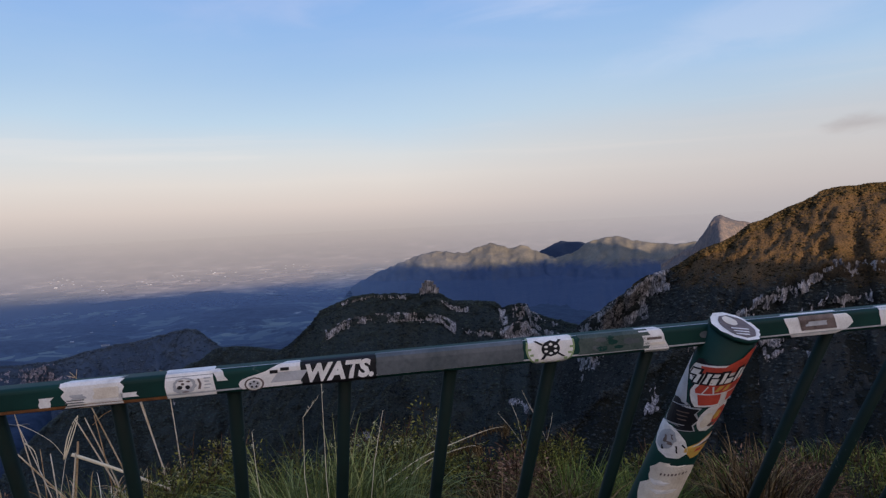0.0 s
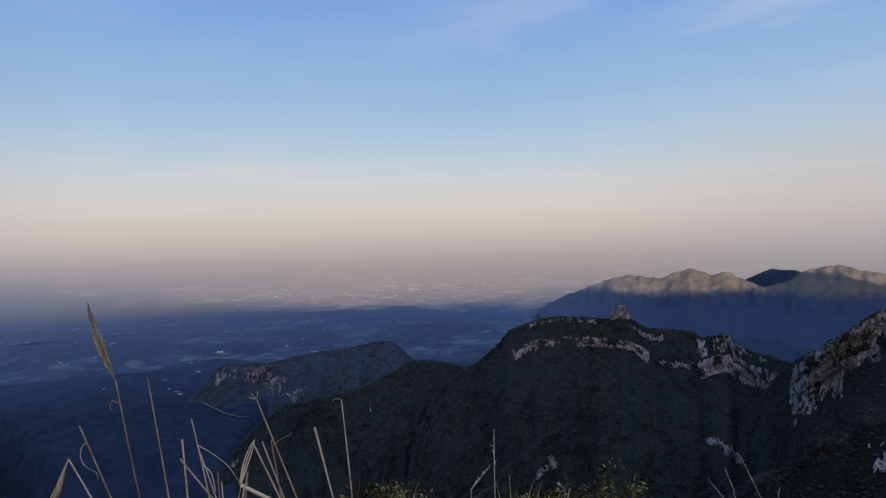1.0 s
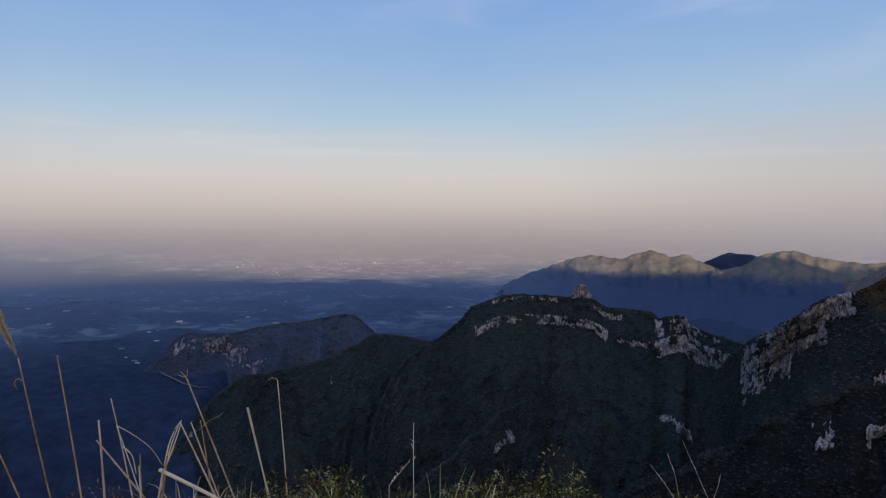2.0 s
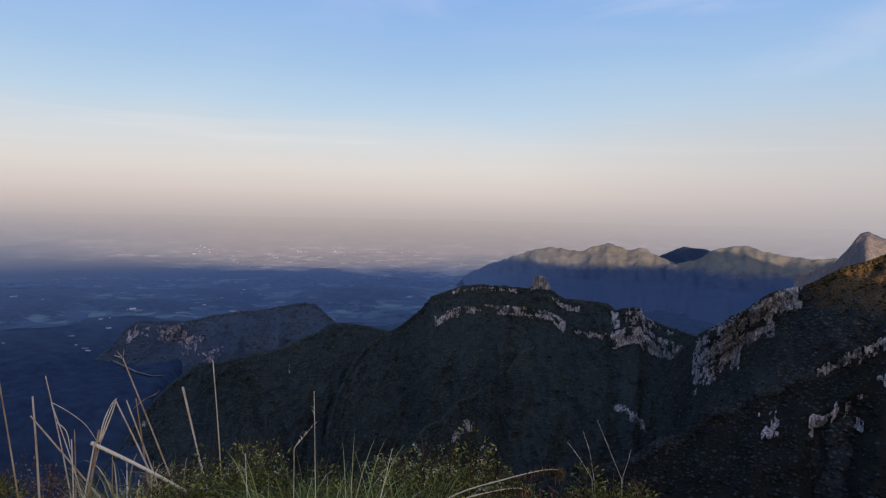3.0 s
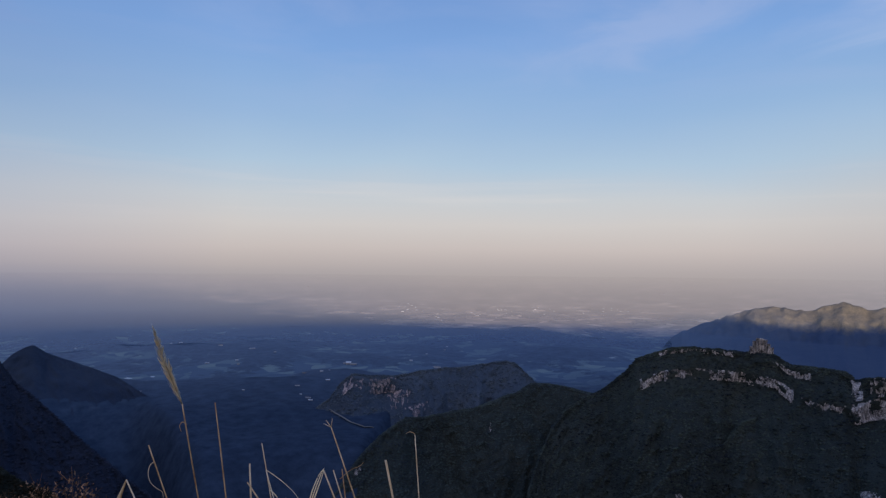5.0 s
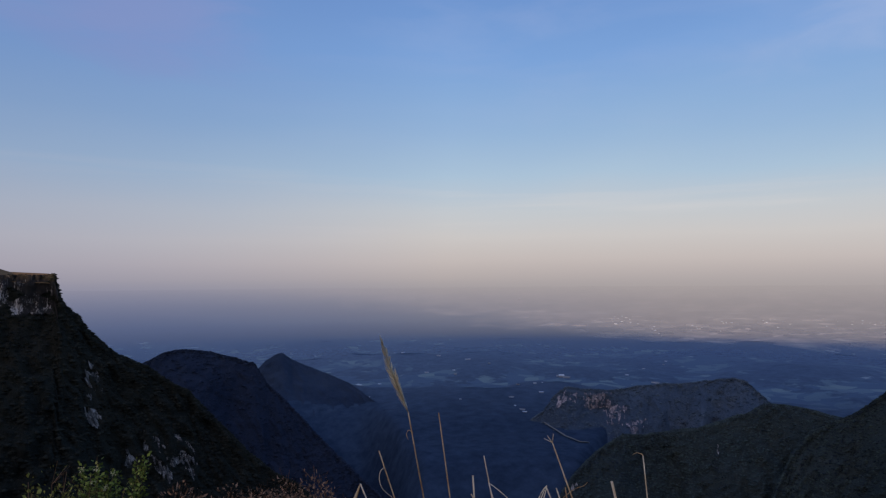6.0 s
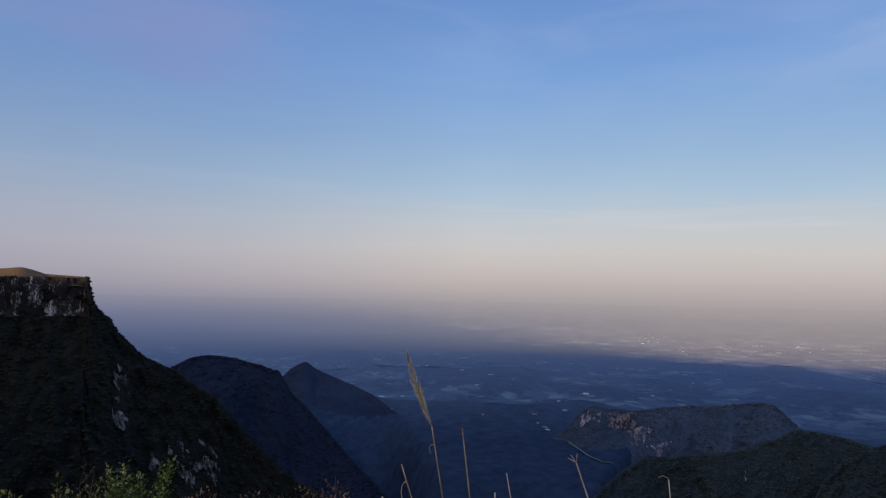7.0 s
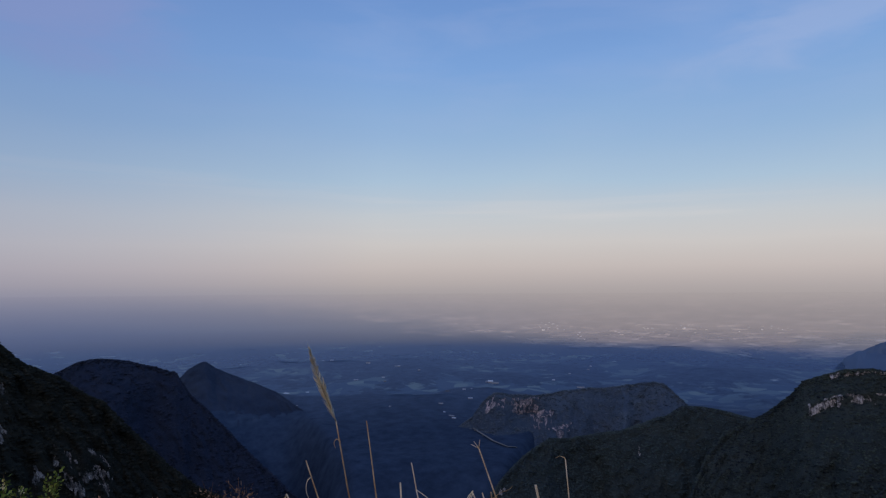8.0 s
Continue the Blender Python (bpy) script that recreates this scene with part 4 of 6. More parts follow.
def build_road(name, line, width, label):
    """A ribbon laid over the land through places given by heading and height angle."""
    pts = [Vector(on_plain(a, e)) for a, e in line]
    dense = []
    for p, q in zip(pts, pts[1:]):
        for k in range(8):
            v = p.lerp(q, k / 8)
            dense.append(Vector((v.x + 5 * math.sin(v.y / 17), v.y, float(ground_height(v.x, v.y)) + 1.8)))
    bm = bmesh.new()
    last = None
    for p, q in zip(dense, dense[1:]):
        side = (q - p).cross(Vector((0, 0, 1))).normalized() * width / 2
        now = [bm.verts.new(p + side), bm.verts.new(p - side), bm.verts.new(p - side - Vector((0, 0, 2))), bm.verts.new(p + side - Vector((0, 0, 2)))]
        if last:
            for k in range(3):
                bm.faces.new((last[k], last[(k + 1) % 4], now[(k + 1) % 4], now[k]))
        last = now
    me = bpy.data.meshes.new(name)
    bm.to_mesh(me)
    bm.free()
    me.materials.append(MAT_DIRT)
    tagged(new(name, me), label, "road", kind="structure")


build_road("road", [(37.2, -11.5), (36.3, -11.7), (35.3, -12.2), (34.3, -12.8), (33.2, -13.2), (32.0, -13.6)], 3.2, "pale winding dirt road in the dark valley")

# ---------------------------------------------------------------- the lookout railing
def paint_material(name, low, high):
    m, n, b = material(name)
    p = world_place(n)
    wide = n.noise(p, 9.0, 5.0, 0.6)
    fine = n.noise(p, 160.0, 4.0, 0.6)
    green = n.ramp(wide, [(0.3, low), (0.7, high)])
    worn = n.ramp(n.math("ADD", n.math("MULTIPLY", wide, 0.6), n.math("MULTIPLY", fine, 0.4)), [(0.62, (0, 0, 0)), (0.68, (1, 1, 1))])
    n.link(n.mix(n.math("MULTIPLY", worn, 0.5), green, (0.16, 0.17, 0.16)), b.inputs["Base Color"])
    n.link(n.ramp(wide, [(0.3, (0.5, 0.5, 0.5)), (0.7, (0.7, 0.7, 0.7))]), b.inputs["Roughness"])
    b.inputs["Specular IOR Level"].default_value = 0.2
    bump(n, b, fine, 0.15, 0.0006)
    return m


MAT_PAINT = paint_material("green_paint", (0.002, 0.022, 0.018), (0.005, 0.044, 0.036))
# the rail's green again, darkened for the shade on the bars
MAT_SHADED_PAINT = paint_material("shaded_green_paint", (0.001, 0.009, 0.008), (0.003, 0.018, 0.015))
MAT_RUST = plain_stuff("rust", (0.14, 0.05, 0.02), (0.38, 0.17, 0.07), 40, 0.9, depth=0.001)
MAT_PAPER = plain_stuff("weathered_white_vinyl", (0.6, 0.575, 0.54), (0.92, 0.9, 0.87), 45, 0.55, depth=0.0004)
MAT_CREAM = plain_stuff("peeling_cream_vinyl", (0.58, 0.5, 0.4), (0.84, 0.78, 0.67), 50, 0.7, depth=0.0006)
MAT_BLACK = plain_stuff("black_vinyl", (0.004, 0.004, 0.006), (0.01, 0.01, 0.014), 60, 0.6, depth=0.0002)
MAT_GREY = plain_stuff("grey_adhesive_residue", (0.036, 0.05, 0.056), (0.13, 0.142, 0.155), 16, 0.5, depth=0.0004)
MAT_RESIDUE = plain_stuff("cloudy_residue", (0.012, 0.035, 0.03), (0.1, 0.125, 0.115), 30, 0.5, depth=0.0004)
MAT_SILVER = plain_stuff("silver_grey_vinyl", (0.3, 0.31, 0.33), (0.55, 0.56, 0.58), 60, 0.4, depth=0.0003)
MAT_RED = plain_stuff("faded_red_vinyl", (0.42, 0.045, 0.03), (0.6, 0.1, 0.06), 60, 0.5, depth=0.0003)
MAT_OCHRE = plain_stuff("yellow_orange_vinyl", (0.5, 0.27, 0.05), (0.75, 0.5, 0.12), 60, 0.5, depth=0.0003)
MAT_BROWN = plain_stuff("brown_printed_vinyl", (0.06, 0.042, 0.037), (0.22, 0.165, 0.15), 70, 0.5, depth=0.0003)
MAT_LIME = plain_stuff("green_printed_vinyl", (0.16, 0.24, 0.1), (0.35, 0.45, 0.22), 70, 0.5, depth=0.0003)

RAIL_MID = Vector((0.0276, 1.0735, 1.1485))
RAIL_DIR = Vector((0.98871, 0.14983, 0.0155)).normalized()
RAIL_OUT = Vector((-RAIL_DIR.y, RAIL_DIR.x, 0)).normalized()      # away from the lookout
RAIL_UP = RAIL_OUT.cross(RAIL_DIR) * -1
if RAIL_UP.z < 0:
    RAIL_UP = -RAIL_UP
RAIL_H, RAIL_W, RAIL_R = 0.0375, 0.044, 0.008
LEAN = Vector((-0.147, 0.50, -1.0)).normalized()                  # bars run down and outwards


def rail_profile(p):
    """Across the bar, from its lower front edge up over the top: (outwards, up)."""
    h, w, r = RAIL_H / 2, RAIL_W / 2, RAIL_R
    quarter = r * math.pi / 2
    if p < -quarter:
        return -w + r + (-quarter - p), -h
    if p < 0:
        a = -p / r
        return -w + r - r * math.cos(a), -h + r - r * math.sin(a)
    flat = 2 * (h - r)
    if p < flat:
        return -w, -h + r + p
    if p < flat + quarter:
        a = (p - flat) / r
        return -w + r - r * math.cos(a), h - r + r * math.sin(a)
    return -w + r + (p - flat - quarter), h


def rail_point(s, p, proud=0.0):
    o, u = rail_profile(p)
    o2, u2 = rail_profile(p + 1e-4)
    n = Vector((-(u2 - u), o2 - o)).normalized() * proud
    return RAIL_MID + RAIL_DIR * s + RAIL_OUT * (o + n.x) + RAIL_UP * (u + n.y)


def post_frame():
    axis = Vector((0.285, -0.46, 1.0)).normalized()
    side = (RAIL_DIR - axis * RAIL_DIR.dot(axis)).normalized()
    return axis, side, side.cross(axis).normalized()


POST_R = 0.040
POST_TOP = Vector((0.482, 1.106, 1.167))


def post_point(turn, down, proud=0.0):
    """On the post: turn in radians from the side that faces the lookout, metres below the cap."""
    axis, side, face = post_frame()
    if face.y > 0:
        face = -face
    turn, r = turn - 0.42, POST_R + proud
    return POST_TOP - axis * down + (side * math.sin(turn) + face * math.cos(turn)) * r


def patch(point, rows, proud, seed, columns=8, tear=0.0):
    """A thin sheet stuck on a bar. rows: (across, from, to) along the bar, edges torn by a little."""
    rng = random.Random(seed)
    bm = bmesh.new()
    grid = []
    for across, a, b in rows:
        a, b = a + rng.uniform(-tear, tear), b + rng.uniform(-tear, tear)
        grid.append([bm.verts.new(point(a + (b - a) * k / columns, across, proud)) for k in range(columns + 1)])
    for r0, r1 in zip(grid, grid[1:]):
        for k in range(columns):
            bm.faces.new((r0[k], r0[k + 1], r1[k + 1], r1[k]))
    bmesh.ops.recalc_face_normals(bm, faces=bm.faces)
    return bm


def box_rows(p0, p1, a, b, count=7, skew=0.0):
    return [(p0 + (p1 - p0) * k / (count - 1), a + skew * k / (count - 1), b + skew * k / (count - 1)) for k in range(count)]


def oval_rows(pc, ac, rp, ra, count=11):
    out = []
    for k in range(count):
        t = -1 + 2 * k / (count - 1)
        w = ra * math.sqrt(max(0.0, 1 - t * t)) + 1e-4
        out.append((pc + rp * t, ac - w, ac + w))
    return out


def tube(points, radius, sides=10, taper=None, cap=True):
    """A round bar or stem along points."""
    bm = bmesh.new()
    rings = []
    for i, p in enumerate(points):
        a, b = points[max(i - 1, 0)], points[min(i + 1, len(points) - 1)]
        d = (b - a).normalized()
        x = d.cross(Vector((0.31, 0.2, 0.9)) if abs(d.z) < 0.9 else Vector((1, 0.1, 0))).normalized()
        y = d.cross(x)
        r = radius if taper is None else radius + (taper - radius) * i / (len(points) - 1)
        rings.append([bm.verts.new(p + (x * math.cos(6.2832 * k / sides) + y * math.sin(6.2832 * k / sides)) * r) for k in range(sides)])
    for r0, r1 in zip(rings, rings[1:]):
        for k in range(sides):
            f = bm.faces.new((r0[k], r0[(k + 1) % sides], r1[(k + 1) % sides], r1[k]))
            f.smooth = True
    if cap:
        bm.faces.new(rings[0][::-1]), bm.faces.new(rings[-1])
    bmesh.ops.recalc_face_normals(bm, faces=bm.faces)
    return bm


def build_railing():
    ob = new("railing", None)
    ob.location = (RAIL_MID.x, RAIL_MID.y + 0.55, 0)
    bpy.context.view_layer.update()
    tagged(ob, "leaning dark green metal railing covered with worn stickers", "railing")
    # top bar
    bm = bmesh.new()
    flat, quarter = RAIL_H - 2 * RAIL_R, RAIL_R * math.pi / 2
    deep = RAIL_W - 2 * RAIL_R
    loop = []
    for k in range(5):
        loop.append(rail_profile(-quarter + quarter * k / 4))
    for k in range(5):
        loop.append(rail_profile(flat + quarter * k / 4))
    loop += [(-o, u) for o, u in reversed(loop)]
    ends = []
    for s in (-3.2, -0.52, 0.9, 3.2):
        ends.append([bm.verts.new(RAIL_MID + RAIL_DIR * s + RAIL_OUT * o + RAIL_UP * u) for o, u in loop])
    for r0, r1 in zip(ends, ends[1:]):
        for k in range(len(loop)):
            bm.faces.new((r0[k], r1[k], r1[(k + 1) % len(loop)], r0[(k + 1) % len(loop)]))
    bm.faces.new(ends[0]), bm.faces.new(ends[-1][::-1])
    bmesh.ops.recalc_face_normals(bm, faces=bm.faces)
    part("top_rail", bm, MAT_PAINT, ob)
    part("rust_patch", patch(rail_point, box_rows(-0.022, -0.002, -1.4, -0.46, 5), 0.0008, 3, 20, 0.0), MAT_RUST, ob, "rusty brown bare underside of the bar")
    # thin pale strips stand in for the highlights on the bar's edges
    for p0, p1 in ((-0.0025, 0.0), (RAIL_H - 2 * RAIL_R + 0.0105, RAIL_H - 2 * RAIL_R + 0.0125)):
        part("worn_edge", patch(rail_point, box_rows(p0, p1, -0.46, 1.6, 3), 0.0006, 5, 40, 0.0), MAT_SILVER, ob, "pale highlight line along the edge of the bar")
    # bars
    for k in range(-15, 16):
        s = -0.195 + 0.172 * k
        if abs(s - 0.47) < 0.05:
            continue
        top = RAIL_MID + RAIL_DIR * s - RAIL_UP * 0.012 + RAIL_OUT * 0.006
        foot = top + LEAN * (top.z + 0.12) / -LEAN.z
        part("baluster", tube([top, top.lerp(foot, 0.5), foot], 0.0115, 8), MAT_SHADED_PAINT, ob)
    # foot bar and posts
    low = RAIL_MID + LEAN * 1.02 / -LEAN.z
    part("bottom_rail", tube([low - RAIL_DIR * 3.2, low, low + RAIL_DIR * 3.2], 0.016, 10), MAT_PAINT, ob)
    axis, side, face = post_frame()
    for shift in (-2.4, 0.0, 2.4):
        top = POST_TOP + RAIL_DIR * shift
        foot = top - axis * (1.45)
        post = part("post", tube([top, top.lerp(foot, 0.35), top.lerp(foot, 0.7), foot], POST_R, 28), MAT_PAINT, ob)
        rim = tube([top - axis * 0.004, top + axis * 0.003], POST_R + 0.002, 28)
        part("cap", rim, MAT_PAINT, post)
    return ob


railing = build_railing()
FLAT = RAIL_H - 2 * RAIL_R
LOW, HIGH = -0.010, FLAT + 0.022


def sticker(point, rows, mat, label, seed, tear=0.002, proud=0.0012, columns=10):
    return part("sticker", patch(point, rows, proud, seed, columns, tear), mat, railing, label)


def motif(parent, point, rows, mat, seed, level=1, tear=0.0, name="print", columns=6):
    return part(name, patch(point, rows, 0.0012 + 0.0007 * level, seed, columns, tear), mat, parent)


# torn white sheet with a loose tail
one = sticker(rail_point, box_rows(-0.006, HIGH, -0.603, -0.522, 9), MAT_PAPER, "torn white sticker peeling off the top bar", 11, 0.006)
motif(one, rail_point, box_rows(0.002, 0.009, -0.54, -0.5, 3), MAT_PAPER, 12, 0, 0.004)
motif(one, rail_point, box_rows(0.006, 0.013, -0.592, -0.574, 4), MAT_SILVER, 13, 1, 0.004)
motif(one, rail_point, box_rows(0.004, 0.02, -0.560, -0.526, 5), MAT_CREAM, 213, 1, 0.003)
for k in range(3):
    motif(one, rail_point, box_rows(-0.003 + 0.0035 * k, -0.0015 + 0.0035 * k, -0.6, -0.575, 3), MAT_GREY, 214 + k, 1, 0.002)
motif(one, rail_point, oval_rows(-0.012, -0.572, 0.006, 0.014), MAT_CREAM, 14, 1)
scrap = sticker(rail_point, box_rows(-0.002, 0.012, -0.64, -0.618, 4), MAT_PAPER, "small scrap of white sticker", 15, 0.004)
# white sheet wrapped round the bar
two = sticker(rail_point, box_rows(-0.024, HIGH + 0.012, -0.458, -0.388, 10, -0.004), MAT_PAPER, "creased white sticker wrapped round the top bar", 16, 0.002)
motif(two, rail_point, oval_rows(0.011, -0.4335, 0.0125, 0.0165), MAT_SILVER, 140, 1, 0.0015)
motif(two, rail_point, oval_rows(0.013, -0.4335, 0.0085, 0.012), MAT_PAPER, 141, 2, 0.001)
for k, (a, p, w, h) in enumerate(((-0.444, 0.006, 0.008, 0.006), (-0.432, 0.0055, 0.007, 0.0065), (-0.438, 0.012, 0.005, 0.004), (-0.43, 0.016, 0.006, 0.003), (-0.4415, 0.0175, 0.008, 0.0025), (-0.437, 0.001, 0.01, 0.002))):
    motif(two, rail_point, oval_rows(p + h / 2, a + w / 2, h / 2, w / 2, 7), MAT_BLACK if k < 2 else MAT_BROWN, k, 3, 0.0006)
motif(two, rail_point, [(0.004, -0.4145, -0.4105), (0.012, -0.412, -0.4085), (0.02, -0.4145, -0.412)], MAT_BROWN, 142, 1, 0.0006)
for k in range(4):
    motif(two, rail_point, box_rows(0.004 + 0.005 * k, 0.006 + 0.005 * k, -0.405, -0.397 + 0.002 * (k % 2), 3), MAT_SILVER, 143 + k, 1, 0.001)
sticker(rail_point, box_rows(0.013, HIGH - 0.01, -0.386, -0.371, 4, -0.01), MAT_PAPER, "small scrap of white sticker", 17, 0.002)
# silver car picture
car_rows = [(-0.003, -0.349, -0.262), (0.001, -0.3535, -0.262), (0.005, -0.355, -0.262), (0.009, -0.353, -0.262), (0.012, -0.3485, -0.262), (0.015, -0.340, -0.262), (0.018, -0.327, -0.262), (0.021, -0.315, -0.262), (FLAT + 0.003, -0.306, -0.262), (FLAT + 0.008, -0.295, -0.262), (HIGH - 0.003, -0.282, -0.262)]
car = sticker(rail_point, car_rows, MAT_PAPER, "sticker with a picture of a silver car", 18, 0.0005)
motif(car, rail_point, oval_rows(0.0035, -0.332, 0.0105, 0.0145), MAT_BROWN, 19, 1, name="wheel")
motif(car, rail_point, oval_rows(0.0035, -0.332, 0.0085, 0.0118), MAT_PAPER, 20, 2, name="wheel")
motif(car, rail_point, oval_rows(0.0035, -0.332, 0.0062, 0.0085), MAT_SILVER, 24, 3, name="wheel")
for k in range(5):
    a = 1.2566 * k + 0.3
    motif(car, rail_point, oval_rows(0.0035 + 0.004 * math.sin(a), -0.332 + 0.0056 * math.cos(a), 0.0015, 0.0017, 5), MAT_BLACK, 240 + k, 4, name="wheel")
motif(car, rail_point, box_rows(0.003, 0.018, -0.308, -0.2625, 5, 0.012), MAT_SILVER, 21, 1)
motif(car, rail_point, box_rows(0.017, 0.022, -0.308, -0.296, 3), MAT_BLACK, 22, 2)
motif(car, rail_point, box_rows(0.020, 0.024, -0.292, -0.279, 3), MAT_BLACK, 23, 2)
# black sticker with white letters
black = sticker(rail_point, box_rows(-0.0075, HIGH - 0.008, -0.2605, -0.146, 9), MAT_BLACK, "black sticker with bold white letters WATS.", 25, 0.0004)


def letters(text, parent, s, size, mat, squeeze=1.0):
    c = bpy.data.curves.new("letters", "FONT")
    c.body, c.size, c.shear, c.offset, c.align_x, c.align_y = text, size, 0.22, size * 0.05, "CENTER", "CENTER"
    c.resolution_u = 3
    tmp = bpy.data.objects.new("letters", c)
    scene.collection.objects.link(tmp)
    bpy.context.view_layer.update()
    me = bpy.data.meshes.new_from_object(tmp)
    bpy.data.objects.remove(tmp)
    x, z = RAIL_DIR, RAIL_UP
    where = rail_point(s, FLAT / 2, 0.0026)
    for v in me.vertices:
        v.co = where + x * v.co.x * squeeze + z * v.co.y
    me.materials.append(mat)
    return part("letters", me, mat, parent)


letters("WATS.", black, -0.204, 0.0365, MAT_PAPER, 0.97)
# long grey film left by a lost sticker
sticker(rail_point, box_rows(-0.002, HIGH - 0.004, -0.1455, 0.092, 7), MAT_GREY, "long worn grey film of an old sticker", 26, 0.001)
# round seal

def shield_rows(pc, ac, rp, ra, top):
    low = [(pc - rp * math.cos(k * math.pi / 16), ac - ra * math.sin(k * math.pi / 16) - 1e-4, ac + ra * math.sin(k * math.pi / 16) + 1e-4) for k in range(9)]
    return low + [(pc + (top - pc) * k / 3, ac - ra * (1 - 0.03 * k), ac + ra * (1 - 0.03 * k)) for k in range(1, 4)]


seal = sticker(rail_point, shield_rows(0.016, 0.1375, 0.034, 0.0415, HIGH), MAT_LIME, "round white seal sticker with a dark wheel emblem", 27, 0.0)
motif(seal, rail_point, shield_rows(0.016, 0.1375, 0.0315, 0.0385, HIGH - 0.001), MAT_PAPER, 128, 1, name="field")
motif(seal, rail_point, oval_rows(0.014, 0.1375, 0.0125, 0.0155), MAT_BLACK, 28, 2, name="emblem")
for k, (da, dp) in enumerate(((-0.026, 0.013), (-0.015, -0.016), (0.022, -0.014), (0.016, 0.013))):
    motif(seal, rail_point, [(0.014 + dp * f, 0.1375 + da * f - 0.0028, 0.1375 + da * f + 0.0028) for f in ((1.0, 0.8, 0.5) if dp < 0 else (0.5, 0.8, 1.0))], MAT_BLACK, 29 + k, 2, name="emblem")
for k in range(6):
    a = k * math.pi / 3 + 0.5
    motif(seal, rail_point, oval_rows(0.014 + 0.0072 * math.sin(a), 0.1375 + 0.0092 * math.cos(a), 0.0022, 0.003, 5), MAT_PAPER, 60 + k, 3, name="emblem")
for k in range(9):
    a = math.pi * (1.02 + 0.96 * k / 8)
    motif(seal, rail_point, box_rows(0.015 + 0.026 * math.sin(a), 0.0185 + 0.026 * math.sin(a), 0.1345 + 0.0355 * math.cos(a), 0.1405 + 0.0355 * math.cos(a), 3), MAT_LIME, 40 + k, 2, name="lettering")
# film and scraps further along
film = sticker(rail_point, box_rows(-0.001, HIGH - 0.006, 0.186, 0.31, 7), MAT_RESIDUE, "thin cloudy film of an old sticker", 90, 0.004)
for k in range(9):
    rr = random.Random(90 + k)
    a, p = 0.2 + 0.085 * rr.random(), 0.0 + 0.02 * rr.random()
    motif(film, rail_point, oval_rows(p + 0.004, a + 0.008, 0.002 + 0.004 * rr.random(), 0.004 + 0.009 * rr.random(), 7), MAT_GREY if k % 2 else MAT_PAINT, 100 + k, 1, 0.002, "flake")
torn = sticker(rail_point, box_rows(-0.012, HIGH, 0.305, 0.345, 8, -0.02), MAT_PAPER, "torn white sticker with faint print", 51, 0.003)
motif(torn, rail_point, box_rows(0.004, 0.008, 0.308, 0.336, 3), MAT_CREAM, 52, 1, 0.001)
motif(torn, rail_point, box_rows(0.013, 0.017, 0.304, 0.33, 3), MAT_BROWN, 53, 1, 0.001)
sticker(rail_point, oval_rows(0.013, 0.408, 0.006, 0.009), MAT_GREY, "small grey round sticker", 54, 0.0)
diamond = sticker(rail_point, [(-0.008, 0.572, 0.655), (0.0, 0.566, 0.675), (0.01, 0.562, 0.688), (0.02, 0.558, 0.684), (FLAT + 0.004, 0.556, 0.676), (HIGH, 0.560, 0.662)], MAT_PAPER, "white sticker with a faded brown photo", 55, 0.001)
motif(diamond, rail_point, box_rows(0.003, FLAT + 0.006, 0.588, 0.656, 5, -0.006), MAT_BROWN, 56, 1)
motif(diamond, rail_point, box_rows(0.010, 0.018, 0.598, 0.636, 4), MAT_SILVER, 57, 2, 0.003)
sticker(rail_point, box_rows(0.0, HIGH, 0.742, 0.80, 6), MAT_PAPER, "plain white sticker on the top bar", 58, 0.002)

# post stickers: rows run down the post, edges in radians round it
def post_patch(a, down, proud):
    return post_point(a, (down - 0.023 * a) * 0.9, proud)


def on_post(rows, mat, label, seed, tear=0.03):
    return part("sticker", patch(post_patch, rows, 0.0012, seed, 12, tear), mat, railing, label)


def post_motif(parent, rows, mat, seed, level=1, tear=0.02, name="print"):
    return part(name, patch(post_patch, rows, 0.0012 + 0.0007 * level, seed, 8, tear), mat, parent)


axis, side, face = post_frame()
if face.y > 0:
    face = -face


def cap_point(a, d, proud):
    return POST_TOP + axis * (0.003 + proud) + side * a + face * d


lid = part("sticker", patch(cap_point, oval_rows(0.0, 0.0, 0.041, 0.043, 13), 0.0012, 70, 10, 0.003), MAT_PAPER, railing, "round white sticker with a brown photo on the post cap")
motif(lid, cap_point, oval_rows(0.002, 0.002, 0.033, 0.031, 11), MAT_BROWN, 71, 1, 0.001)
motif(lid, cap_point, oval_rows(-0.012, -0.004, 0.014, 0.013, 9), MAT_CREAM, 72, 2, 0.001)
for k in range(3):
    motif(lid, cap_point, box_rows(0.008 + 0.008 * k, 0.011 + 0.008 * k, -0.014, 0.02 - 0.004 * k, 3), MAT_PAPER, 73 + k, 2, name="lettering")

emblem = [(0.046, -1.0, -0.7), (0.058, -1.12, 1.25), (0.066, -1.2, 1.25), (0.078, -1.25, 1.25), (0.096, -1.05, 1.25), (0.101, -0.72, 1.25), (0.119, -0.8, 1.25), (0.131, -0.72, 1.25), (0.146, -0.55, 1.2), (0.16, -0.42, 1.1)]
red = on_post([(d, a - 0.07, b) for d, a, b in emblem], MAT_BLACK, "large red and white sticker wrapped on the post", 80, 0.02)
post_motif(red, [(d, a, b) for d, a, b in emblem[1:-1]] + [(0.157, -0.36, 1.1)], MAT_PAPER, 81, 1, 0.01, "border")
post_motif(red, [(0.034, 0.85, 1.25), (0.046, 0.55, 1.25), (0.058, 0.1, 1.25), (0.066, 0.0, 1.25)], MAT_RED, 82, 2, 0.02, "field")
